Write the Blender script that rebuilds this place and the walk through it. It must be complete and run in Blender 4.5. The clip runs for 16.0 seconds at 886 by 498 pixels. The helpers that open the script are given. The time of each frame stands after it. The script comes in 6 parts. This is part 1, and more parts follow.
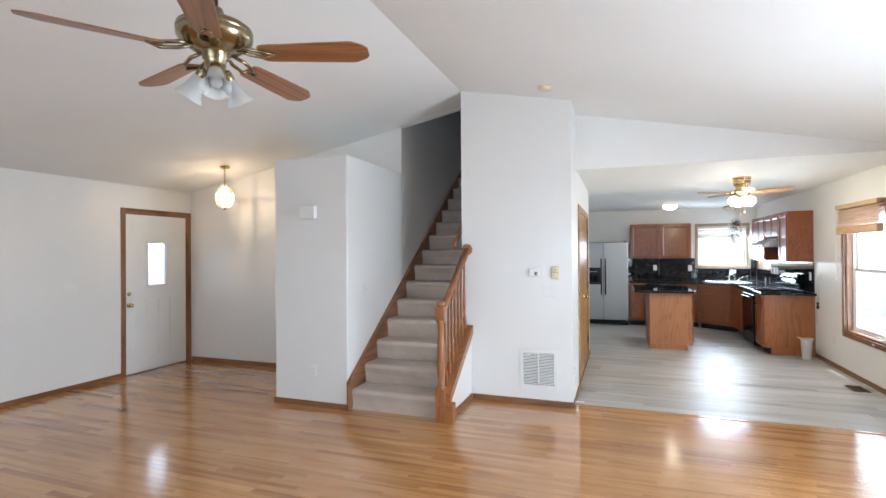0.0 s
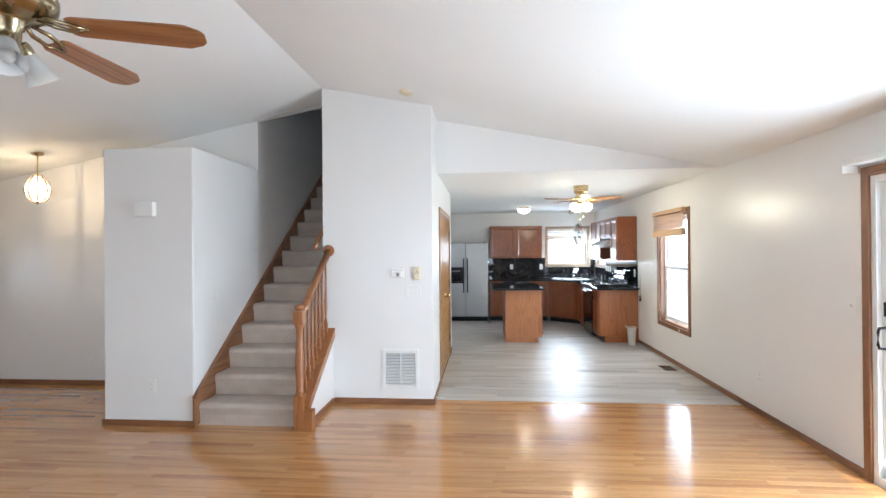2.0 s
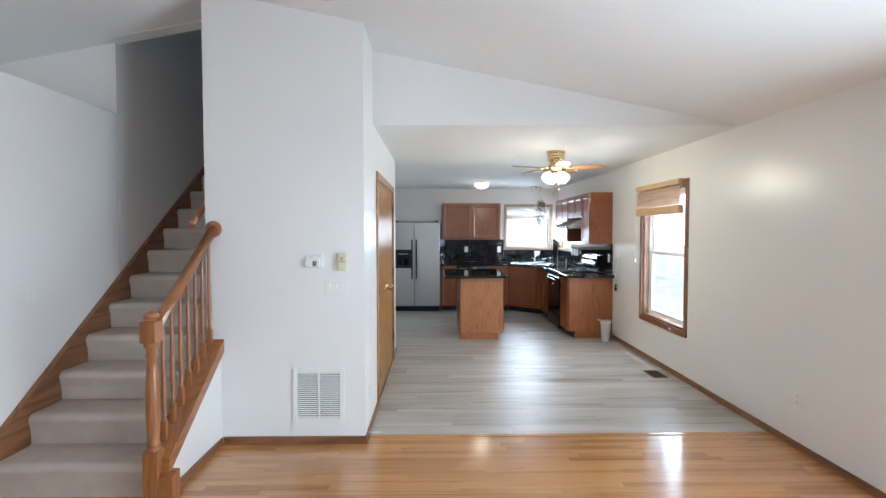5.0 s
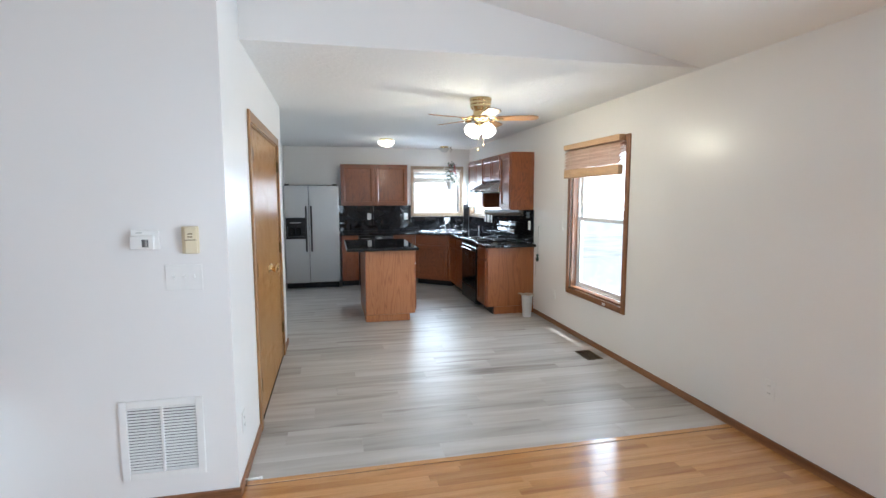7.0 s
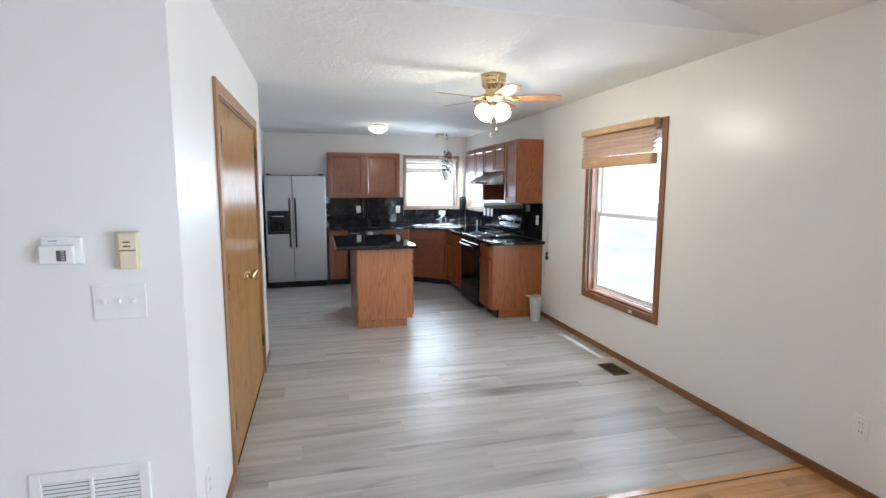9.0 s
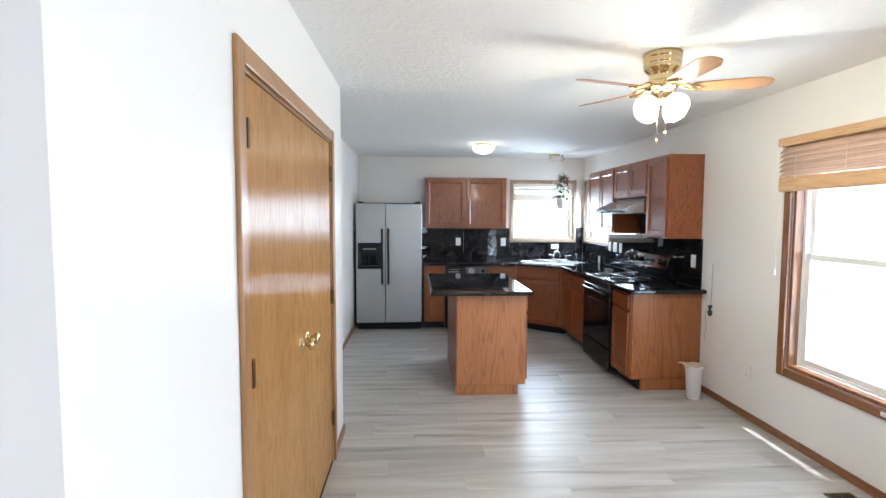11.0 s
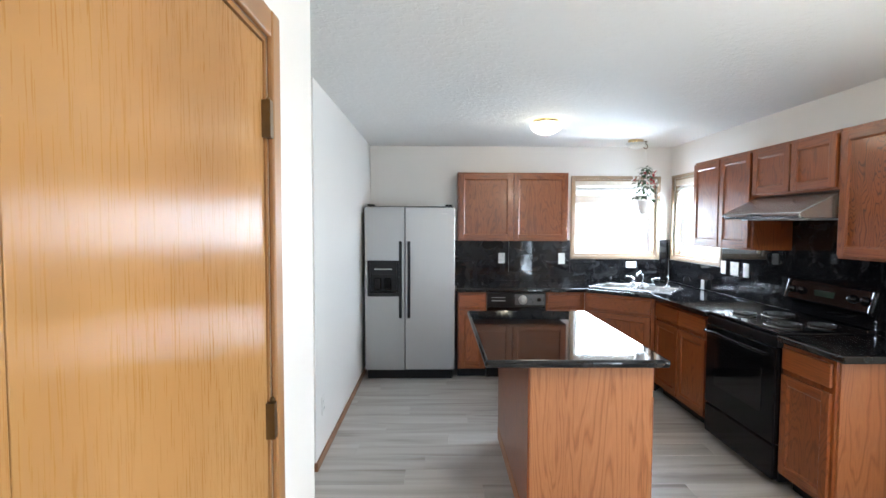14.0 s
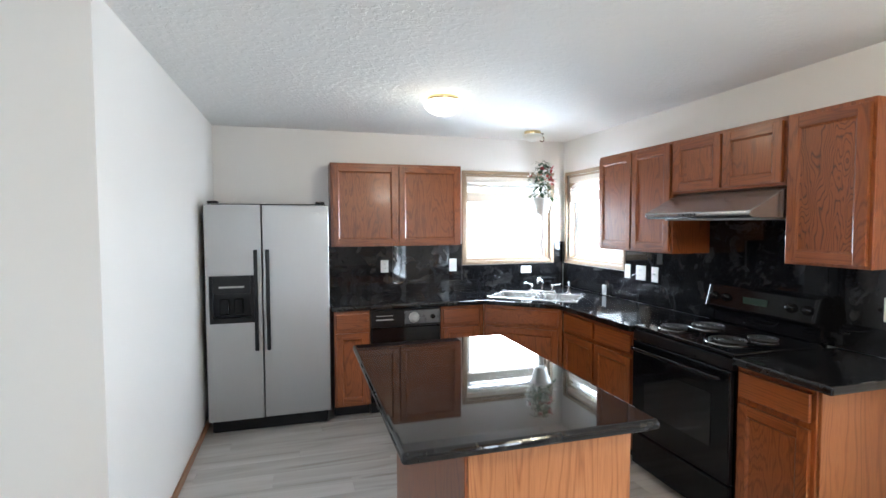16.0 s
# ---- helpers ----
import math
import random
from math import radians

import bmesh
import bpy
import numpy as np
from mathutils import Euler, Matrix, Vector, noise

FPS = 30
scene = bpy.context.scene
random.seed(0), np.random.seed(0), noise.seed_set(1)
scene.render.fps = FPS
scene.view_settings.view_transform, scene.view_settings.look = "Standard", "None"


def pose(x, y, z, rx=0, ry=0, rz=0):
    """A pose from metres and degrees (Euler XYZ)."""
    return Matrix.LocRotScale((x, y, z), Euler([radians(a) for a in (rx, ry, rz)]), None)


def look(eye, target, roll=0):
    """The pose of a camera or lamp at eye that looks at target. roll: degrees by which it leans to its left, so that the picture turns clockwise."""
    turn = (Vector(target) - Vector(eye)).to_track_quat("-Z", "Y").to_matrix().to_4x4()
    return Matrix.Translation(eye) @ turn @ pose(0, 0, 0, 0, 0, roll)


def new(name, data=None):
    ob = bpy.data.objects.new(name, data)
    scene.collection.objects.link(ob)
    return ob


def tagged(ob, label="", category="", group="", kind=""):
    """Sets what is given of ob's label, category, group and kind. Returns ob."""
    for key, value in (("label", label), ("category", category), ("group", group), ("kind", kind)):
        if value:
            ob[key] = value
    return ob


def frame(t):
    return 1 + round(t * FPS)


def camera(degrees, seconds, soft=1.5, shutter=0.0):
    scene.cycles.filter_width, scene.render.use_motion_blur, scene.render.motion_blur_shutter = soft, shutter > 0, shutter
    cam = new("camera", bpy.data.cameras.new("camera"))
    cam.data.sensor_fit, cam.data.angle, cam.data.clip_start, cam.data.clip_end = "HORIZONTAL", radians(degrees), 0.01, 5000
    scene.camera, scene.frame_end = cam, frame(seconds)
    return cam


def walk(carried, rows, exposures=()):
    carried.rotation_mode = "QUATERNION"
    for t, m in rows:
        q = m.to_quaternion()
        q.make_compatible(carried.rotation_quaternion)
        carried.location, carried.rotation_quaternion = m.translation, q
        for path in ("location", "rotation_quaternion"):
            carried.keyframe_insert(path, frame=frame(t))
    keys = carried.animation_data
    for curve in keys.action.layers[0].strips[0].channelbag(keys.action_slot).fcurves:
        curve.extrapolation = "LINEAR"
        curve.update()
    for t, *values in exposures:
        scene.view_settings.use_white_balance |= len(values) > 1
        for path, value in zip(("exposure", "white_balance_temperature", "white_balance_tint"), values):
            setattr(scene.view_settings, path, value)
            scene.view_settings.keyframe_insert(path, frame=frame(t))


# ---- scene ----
cam = camera(84.0, 16.0)
PATH = [
    (0, (0.044, -0.558, 1.547), (-0.635, 1.323, 1.56), -0.4),
    (0.5, (0.065, -0.555, 1.545), (-0.486, 1.367, 1.557), -0.5),
    (1, (0.086, -0.542, 1.542), (-0.339, 1.412, 1.554), -0.5),
    (1.5, (0.101, -0.546, 1.57), (-0.196, 1.432, 1.577), -0.5),
    (2, (0.124, -0.541, 1.561), (-0.045, 1.452, 1.569), -0.5),
    (2.5, (0.157, -0.488, 1.574), (0.032, 1.508, 1.567), -0.4),
    (3, (0.154, -0.342, 1.565), (0.035, 1.654, 1.557), -0.2),
    (5.5, (0.103, 1.212, 1.552), (0.245, 3.204, 1.449), -0.1),
    (6, (0.119, 1.51, 1.537), (0.397, 3.485, 1.399), -0.1),
    (6.5, (0.104, 1.737, 1.537), (0.475, 3.694, 1.359), -0.0),
    (7, (0.097, 1.887, 1.538), (0.529, 3.828, 1.327), -0.1),
    (7.5, (0.09, 1.99, 1.528), (0.571, 3.915, 1.277), -0.0),
    (8, (0.08, 2.093, 1.526), (0.574, 4.013, 1.26), -0.0),
    (8.5, (0.066, 2.258, 1.539), (0.563, 4.177, 1.267), 0.1),
    (9, (0.064, 2.54, 1.551), (0.554, 4.463, 1.303), 0.1),
    (9.5, (0.07, 2.824, 1.556), (0.479, 4.771, 1.35), 0.1),
    (12, (0.14, 4.32, 1.559), (0.124, 6.317, 1.444), 0.3),
    (12.5, (0.118, 4.636, 1.555), (0.074, 6.633, 1.446), 0.3),
    (13, (0.085, 4.941, 1.557), (0.026, 6.937, 1.449), 0.3),
    (13.5, (0.039, 5.247, 1.563), (-0.009, 7.244, 1.455), 0.3),
    (14, (0.015, 5.534, 1.554), (0.039, 7.532, 1.455), 0.2),
    (14.5, (-0.029, 5.798, 1.554), (0.115, 7.79, 1.456), 0.2),
    (15, (-0.035, 6.044, 1.561), (0.265, 8.019, 1.468), 0.2),
    (15.5, (-0.031, 6.265, 1.567), (0.406, 8.214, 1.468), -0.1),
    (16, (-0.027, 6.455, 1.568), (0.532, 8.373, 1.471), -0.2),
]
walk(cam, [(t, look(eye, target, roll)) for t, eye, target, roll in PATH], exposures=[(0.0, 0.08, 5560, 5), (3.0, 0.16, 5530, 5), (5.5, -0.18, 5440, 5), (9.5, -0.12, 5440, 6), (12.0, 0.38, 5500, 5), (16.0, 0.52, 5700, 6)])

# ---- world, sun, exposure ----
world = bpy.data.worlds.new("sky")
scene.world = world
world.use_nodes = True
wn, wl = world.node_tree.nodes, world.node_tree.links
sky = wn.new("ShaderNodeTexSky")
sky.sky_type, sky.sun_disc = "NISHITA", False
sky.sun_elevation, sky.sun_rotation = radians(73.5), radians(152)
wn["Background"].inputs["Strength"].default_value = 0.15
wl.new(sky.outputs[0], wn["Background"].inputs["Color"])
SUN_DIR = Vector((0.14, -0.26, 1.0)).normalized()
sun = new("sun", bpy.data.lights.new("sun", "SUN"))
sun.data.energy, sun.data.angle, sun.data.color = 5.0, radians(0.5), (1.0, 0.95, 0.88)
sun.matrix_world = look((8, 0, 12), Vector((8, 0, 12)) - SUN_DIR)


def window_light(name, centre, facing, w, h, watts):
    """The sky's light in a window's opening."""
    ob = new(name, bpy.data.lights.new(name, "AREA"))
    ob.data.shape, ob.data.size, ob.data.size_y, ob.data.energy = "RECTANGLE", w, h, watts
    ob.data.color = (0.90, 0.955, 1.0)
    ob.matrix_world = look(centre, Vector(centre) + Vector(facing))
    return ob


# ---- materials ----
def nodes_of(name):
    m = bpy.data.materials.new(name)
    m.use_nodes = True
    n, l = m.node_tree.nodes, m.node_tree.links
    return m, n, l, n["Principled BSDF"]


def mapped(n, l, scale=(1, 1, 1), spread=0.0):
    """Object coordinates in metres, scaled; spread shifts each object of a kind by its own amount."""
    tc, mp = n.new("ShaderNodeTexCoord"), n.new("ShaderNodeMapping")
    mp.inputs["Scale"].default_value = scale
    l.new(tc.outputs["Object"], mp.inputs["Vector"])
    if spread:
        oi, mul = n.new("ShaderNodeObjectInfo"), n.new("ShaderNodeMath")
        mul.operation, mul.inputs[1].default_value = "MULTIPLY", spread
        cmb = n.new("ShaderNodeCombineXYZ")
        l.new(oi.outputs["Random"], mul.inputs[0])
        for k in range(3):
            l.new(mul.outputs[0], cmb.inputs[k])
        l.new(cmb.outputs[0], mp.inputs["Location"])
    return mp.outputs[0]


def shifted(n, l, vec):
    """Moves the grain by each board's own tone, so that no streak runs on into the next board."""
    at, sc, ad = n.new("ShaderNodeAttribute"), n.new("ShaderNodeVectorMath"), n.new("ShaderNodeVectorMath")
    at.attribute_name = "tone"
    sc.operation, ad.operation = "SCALE", "ADD"
    sc.inputs["Scale"].default_value = 31.0
    l.new(at.outputs["Vector"], sc.inputs[0])
    l.new(vec, ad.inputs[0])
    l.new(sc.outputs[0], ad.inputs[1])
    return ad.outputs[0]


def noise_tex(n, l, vec, scale, detail=4, rough=0.5, distort=0.0):
    t = n.new("ShaderNodeTexNoise")
    t.inputs["Scale"].default_value, t.inputs["Detail"].default_value = scale, detail
    t.inputs["Roughness"].default_value, t.inputs["Distortion"].default_value = rough, distort
    l.new(vec, t.inputs["Vector"])
    return t.outputs["Fac"]


def ramp(n, l, fac, stops):
    r = n.new("ShaderNodeValToRGB")
    e = r.color_ramp.elements
    while len(e) < len(stops):
        e.new(0.5)
    for k, (p, c) in enumerate(stops):
        e[k].position, e[k].color = p, (*c, 1)
    l.new(fac, r.inputs[0])
    return r.outputs[0]


def blend(n, l, a, b, fac, mode="MIX"):
    x = n.new("ShaderNodeMix")
    x.data_type, x.blend_type = "RGBA", mode
    for s, v in ((0, fac), (6, a), (7, b)):
        if isinstance(v, (int, float)):
            x.inputs[s].default_value = v
        elif isinstance(v, tuple):
            x.inputs[s].default_value = (*v, 1)
        else:
            l.new(v, x.inputs[s])
    return x.outputs[2]


def bump(n, l, bsdf, height, strength, distance):
    b = n.new("ShaderNodeBump")
    b.inputs["Strength"].default_value, b.inputs["Distance"].default_value = strength, distance
    l.new(height, b.inputs["Height"])
    l.new(b.outputs[0], bsdf.inputs["Normal"])


def tint(c, k):
    return tuple(min(1.0, v * k) for v in c)


def plain(name, col, rough=0.5, metal=0.0, vary=0.06, scale=6.0, bumpy=0.0, bscale=200.0, coat=0.0, spread=3.0):
    """A plain surface with slight blotches, fine relief and uneven gloss."""
    m, n, l, p = nodes_of(name)
    v = mapped(n, l, (1, 1, 1), spread)
    big, fine = noise_tex(n, l, v, scale, 3), noise_tex(n, l, v, bscale, 3)
    c = ramp(n, l, big, [(0.3, tint(col, 1 - vary)), (0.7, tint(col, 1 + vary))])
    l.new(c, p.inputs["Base Color"])
    rr = n.new("ShaderNodeMapRange")
    rr.inputs["To Min"].default_value, rr.inputs["To Max"].default_value = max(0.02, rough - 0.06), min(1, rough + 0.06)
    l.new(big, rr.inputs["Value"])
    l.new(rr.outputs[0], p.inputs["Roughness"])
    p.inputs["Metallic"].default_value, p.inputs["Coat Weight"].default_value = metal, coat
    if bumpy:
        bump(n, l, p, fine, bumpy, 0.002)
    return m


def oak(name, dark, mid, light, axis=2, rough=0.35, coat=0.3, ring=9.0, spread=7.0, tone=0.0, streak=1.0, figure=0.5, relief=0.12, lines=1.0, wobble=2, wavy=0.0, stretch=0.07):
    """Oak: broad cathedral figure and fine pores drawn out along the grain."""
    m, n, l, p = nodes_of(name)
    long = [1.0, 1.0, 1.0]
    long[axis] = stretch
    v = mapped(n, l, tuple(long), spread)
    pore = [1.0, 1.0, 1.0]
    pore[axis] = 0.03
    v2 = mapped(n, l, tuple(pore), spread)
    if tone:
        v, v2 = shifted(n, l, v), shifted(n, l, v2)
    warp = noise_tex(n, l, v, ring * 0.42, wobble, 0.42, 0.5)
    w = n.new("ShaderNodeMath")
    w.operation, w.inputs[1].default_value = "MULTIPLY", ring * lines
    l.new(warp, w.inputs[0])
    fr = n.new("ShaderNodeMath")
    fr.operation = "PINGPONG"
    fr.inputs[1].default_value = 0.5
    l.new(w.outputs[0], fr.inputs[0])
    base = ramp(n, l, fr.outputs[0], [(0.0, blend_rgb(light, mid, 0.6)), (0.22, light), (0.36, mid), (0.5, blend_rgb(mid, dark, figure))])
    pores = noise_tex(n, l, v2, 260, 3, 0.6)
    pc = ramp(n, l, pores, [(0.38, dark), (0.52, (1, 1, 1))])
    c = blend(n, l, base, pc, 0.32 * streak, "MULTIPLY")
    broad = ramp(n, l, noise_tex(n, l, v, 3.0, 2), [(0.3, (0.86, 0.84, 0.82)), (0.7, (1.0, 1.0, 1.0))])
    c = blend(n, l, c, broad, 1.0, "MULTIPLY")
    if tone:
        at, oi, ad, fc = n.new("ShaderNodeAttribute"), n.new("ShaderNodeObjectInfo"), n.new("ShaderNodeMath"), n.new("ShaderNodeMath")
        at.attribute_name = "tone"
        ad.operation, fc.operation = "ADD", "FRACT"
        l.new(at.outputs["Fac"], ad.inputs[0])
        l.new(oi.outputs["Random"], ad.inputs[1])
        l.new(ad.outputs[0], fc.inputs[0])
        tc = ramp(n, l, fc.outputs[0], [(0.0, (1 - tone, 1 - 1.25 * tone, 1 - 1.45 * tone)), (0.35, (1, 1, 1)), (0.8, (1, 0.98, 0.95)), (1.0, (1 - 0.6 * tone, 1 - 0.7 * tone, 1 - 0.8 * tone))])
        c = blend(n, l, c, tc, 1.0, "MULTIPLY")
    l.new(c, p.inputs["Base Color"])
    rr = n.new("ShaderNodeMapRange")
    rr.inputs["To Min"].default_value, rr.inputs["To Max"].default_value = rough - 0.05, rough + 0.08
    l.new(pores, rr.inputs["Value"])
    l.new(rr.outputs[0], p.inputs["Roughness"])
    p.inputs["Coat Weight"].default_value, p.inputs["Coat Roughness"].default_value = coat, 0.12
    if wavy:
        ad = n.new("ShaderNodeMath")
        ad.operation, ad.inputs[1].default_value = "MULTIPLY_ADD", 0.08
        l.new(pores, ad.inputs[0])
        l.new(noise_tex(n, l, v2, 26, 2, 0.45, 0.3), ad.inputs[2])
        bump(n, l, p, ad.outputs[0], 1.0, wavy)
    else:
        bump(n, l, p, pores, relief, 0.0006)
    return m


def blend_rgb(a, b, f):
    return tuple(x * (1 - f) + y * f for x, y in zip(a, b))


def glow(name, col, strength):
    m, n, l, p = nodes_of(name)
    p.inputs["Base Color"].default_value = (0.9, 0.88, 0.84, 1)
    p.inputs["Emission Color"].default_value = (*col, 1)
    p.inputs["Emission Strength"].default_value = strength
    p.inputs["Roughness"].default_value = 0.3
    return m


def glass(name, rough=0.0, tintc=(1, 1, 1)):
    """Thin pane: mostly clear, with a Fresnel sheen."""
    m, n, l, p = nodes_of(name)
    n.remove(p)
    tr, gl, fr, mx = n.new("ShaderNodeBsdfTransparent"), n.new("ShaderNodeBsdfGlossy"), n.new("ShaderNodeLayerWeight"), n.new("ShaderNodeMixShader")
    tr.inputs[0].default_value = (*tintc, 1)
    gl.inputs["Roughness"].default_value = rough
    fr.inputs["Blend"].default_value = 0.5
    pw, ad = n.new("ShaderNodeMath"), n.new("ShaderNodeMath")
    pw.operation, pw.inputs[1].default_value = "POWER", 5.0
    ad.operation, ad.inputs[1].default_value, ad.inputs[2].default_value = "MULTIPLY_ADD", 0.7, 0.045
    l.new(fr.outputs["Facing"], pw.inputs[0])
    l.new(pw.outputs[0], ad.inputs[0])
    l.new(ad.outputs[0], mx.inputs[0])
    l.new(tr.outputs[0], mx.inputs[1])
    l.new(gl.outputs[0], mx.inputs[2])
    l.new(mx.outputs[0], n["Material Output"].inputs[0])
    return m


def wall_paint():
    m, n, l, p = nodes_of("wall_paint")
    v = mapped(n, l)
    big = noise_tex(n, l, v, 0.8, 3)
    l.new(ramp(n, l, big, [(0.3, (0.785, 0.768, 0.742)), (0.7, (0.815, 0.798, 0.774))]), p.inputs["Base Color"])
    p.inputs["Roughness"].default_value = 0.32
    bump(n, l, p, noise_tex(n, l, v, 90, 3), 0.10, 0.002)
    return m


def ceiling_paint(name, strength):
    m, n, l, p = nodes_of(name)
    v = mapped(n, l)
    big = noise_tex(n, l, v, 0.7, 3)
    l.new(ramp(n, l, big, [(0.3, (0.83, 0.83, 0.815)), (0.7, (0.87, 0.87, 0.855))]), p.inputs["Base Color"])
    p.inputs["Roughness"].default_value = 0.75
    p.inputs["Specular IOR Level"].default_value = 0.15
    blot = ramp(n, l, noise_tex(n, l, v, 26, 4, 0.55, 0.4), [(0.46, (0, 0, 0)), (0.60, (1, 1, 1))])
    bump(n, l, p, blot, strength, 0.003)
    return m


WALL, CEIL, CEIL_VAULT = wall_paint(), ceiling_paint("ceiling_paint", 0.5), ceiling_paint("vault_paint", 0.07)
TRIM = oak("stained_trim", (0.10, 0.035, 0.012), (0.25, 0.105, 0.040), (0.30, 0.135, 0.055), 1, 0.4, 0.2)
DOOR_TRIM = oak("golden_trim", (0.22, 0.10, 0.033), (0.33, 0.168, 0.058), (0.36, 0.19, 0.069), 1, 0.36, 0.2, streak=0.3, figure=0.3)
DOOR_TRIM_Z = oak("golden_trim_z", (0.22, 0.10, 0.033), (0.33, 0.168, 0.058), (0.36, 0.19, 0.069), 2, 0.36, 0.2, streak=0.3, figure=0.3)
TRIM_X = oak("stained_trim_x", (0.10, 0.035, 0.012), (0.25, 0.105, 0.040), (0.30, 0.135, 0.055), 0, 0.4, 0.2)
TRIM_Z = oak("stained_trim_z", (0.10, 0.035, 0.012), (0.25, 0.105, 0.040), (0.30, 0.135, 0.055), 2, 0.4, 0.2)
CAB = ((0.070, 0.016, 0.004), (0.238, 0.061, 0.0125), (0.280, 0.080, 0.018))
CAB_Z = oak("cabinet_oak", *CAB, 2, 0.31, 0.18, 14, figure=0.42, lines=1.5, wobble=6, streak=0.6, stretch=0.17)
CAB_FIG = oak("figured_cabinet_oak", (0.045, 0.011, 0.003), *CAB[1:], 2, 0.31, 0.18, 14, figure=0.9, lines=2.6, wobble=3, streak=0.6, stretch=0.24)
CAB_X = oak("cabinet_oak_x", *CAB, 0, 0.31, 0.18, 14, figure=0.4, lines=1.5, wobble=4, streak=0.7)
CAB_Y = oak("cabinet_oak_y", *CAB, 1, 0.31, 0.18, 14, figure=0.4, lines=1.5, wobble=4, streak=0.7)
ISLAND_OAK = oak("island_oak", (0.17, 0.056, 0.018), (0.385, 0.150, 0.050), (0.435, 0.182, 0.066), 2, 0.38, 0.2, 10, figure=0.42, lines=2.4, wobble=6, streak=0.5, stretch=0.10)
END_OAK = oak("end_panel_oak", (0.13, 0.040, 0.010), (0.31, 0.104, 0.030), (0.35, 0.126, 0.039), 2, 0.36, 0.2, 10, figure=0.36, lines=1.6, wobble=6, streak=0.5, stretch=0.12)
PANTRY = oak("pantry_oak", (0.26, 0.12, 0.038), (0.375, 0.196, 0.064), (0.40, 0.216, 0.074), 2, 0.27, 0.0, 2.4, streak=0.0, figure=0.24, relief=0.02, lines=3.0, wobble=1, wavy=0.0009, stretch=0.12)
veneer = PANTRY.node_tree.nodes["Principled BSDF"]
grain = PANTRY.node_tree.nodes.new("ShaderNodeTangent")
grain.direction_type, grain.axis = "RADIAL", "Z"
PANTRY.node_tree.links.new(grain.outputs[0], veneer.inputs["Tangent"])
veneer.inputs["Anisotropic"].default_value = 0.92
veneer.inputs["Specular IOR Level"].default_value = 0.27
RAIL = oak("rail_oak", (0.15, 0.048, 0.014), (0.34, 0.128, 0.038), (0.39, 0.160, 0.051), 1, 0.3, 0.4, figure=0.3)
RAIL_Z = oak("rail_oak_z", (0.15, 0.048, 0.014), (0.34, 0.128, 0.038), (0.39, 0.160, 0.051), 2, 0.3, 0.4, figure=0.3)
STRIP = oak("floor_oak", (0.27, 0.10, 0.026), (0.58, 0.292, 0.102), (0.64, 0.345, 0.130), 0, 0.15, 0.6, 6, tone=0.30, streak=0.6, figure=0.36)
BLADE = oak("blade_oak", (0.11, 0.038, 0.012), (0.31, 0.130, 0.048), (0.38, 0.17, 0.068), 0, 0.35, 0.3)
BLADE_L = oak("blade_light_oak", (0.26, 0.12, 0.045), (0.42, 0.22, 0.10), (0.48, 0.27, 0.13), 0, 0.35, 0.3)


def vinyl():
    """Grey-washed plank vinyl with darker streaks along the board."""
    m, n, l, p = nodes_of("grey_vinyl_plank")
    v = mapped(n, l, (0.09, 1, 1), 9.0)
    a = noise_tex(n, l, v, 9, 3, 0.55, 0.7)
    c = ramp(n, l, a, [(0.26, (0.27, 0.243, 0.217)), (0.40, (0.415, 0.39, 0.36)), (0.58, (0.50, 0.48, 0.453)), (0.74, (0.56, 0.545, 0.52))])
    kn = ramp(n, l, noise_tex(n, l, mapped(n, l, (0.16, 1, 1), 5.0), 5.0, 2, 0.5, 0.8), [(0.25, (0.42, 0.37, 0.33)), (0.36, (1, 1, 1))])
    c = blend(n, l, c, kn, 0.8, "MULTIPLY")
    oi = n.new("ShaderNodeObjectInfo")
    c = blend(n, l, c, ramp(n, l, oi.outputs["Random"], [(0.0, (0.82, 0.81, 0.80)), (0.5, (0.97, 0.965, 0.955)), (1.0, (1.0, 1.0, 1.0))]), 1.0, "MULTIPLY")
    l.new(c, p.inputs["Base Color"])
    p.inputs["Roughness"].default_value = 0.40
    p.inputs["Specular IOR Level"].default_value = 0.56
    bump(n, l, p, noise_tex(n, l, mapped(n, l, (0.05, 1, 1), 5.0), 160, 3), 0.15, 0.001)
    return m


VINYL = vinyl()


def granite():
    m, n, l, p = nodes_of("black_granite")
    v = mapped(n, l)
    a, b = noise_tex(n, l, v, 7, 5, 0.6, 1.2), noise_tex(n, l, v, 75, 4, 0.65)
    c = ramp(n, l, a, [(0.40, (0.006, 0.006, 0.007)), (0.56, (0.012, 0.012, 0.013)), (0.63, (0.026, 0.025, 0.026)), (0.70, (0.016, 0.016, 0.017))])
    s = ramp(n, l, b, [(0.62, (0, 0, 0)), (0.76, (0.085, 0.082, 0.085))])
    l.new(blend(n, l, c, s, 1.0, "ADD"), p.inputs["Base Color"])
    rr = n.new("ShaderNodeMapRange")
    rr.inputs["To Min"].default_value, rr.inputs["To Max"].default_value = 0.015, 0.05
    l.new(noise_tex(n, l, v, 5, 4), rr.inputs["Value"])
    l.new(rr.outputs[0], p.inputs["Roughness"])
    p.inputs["Specular IOR Level"].default_value = 0.42
    return m


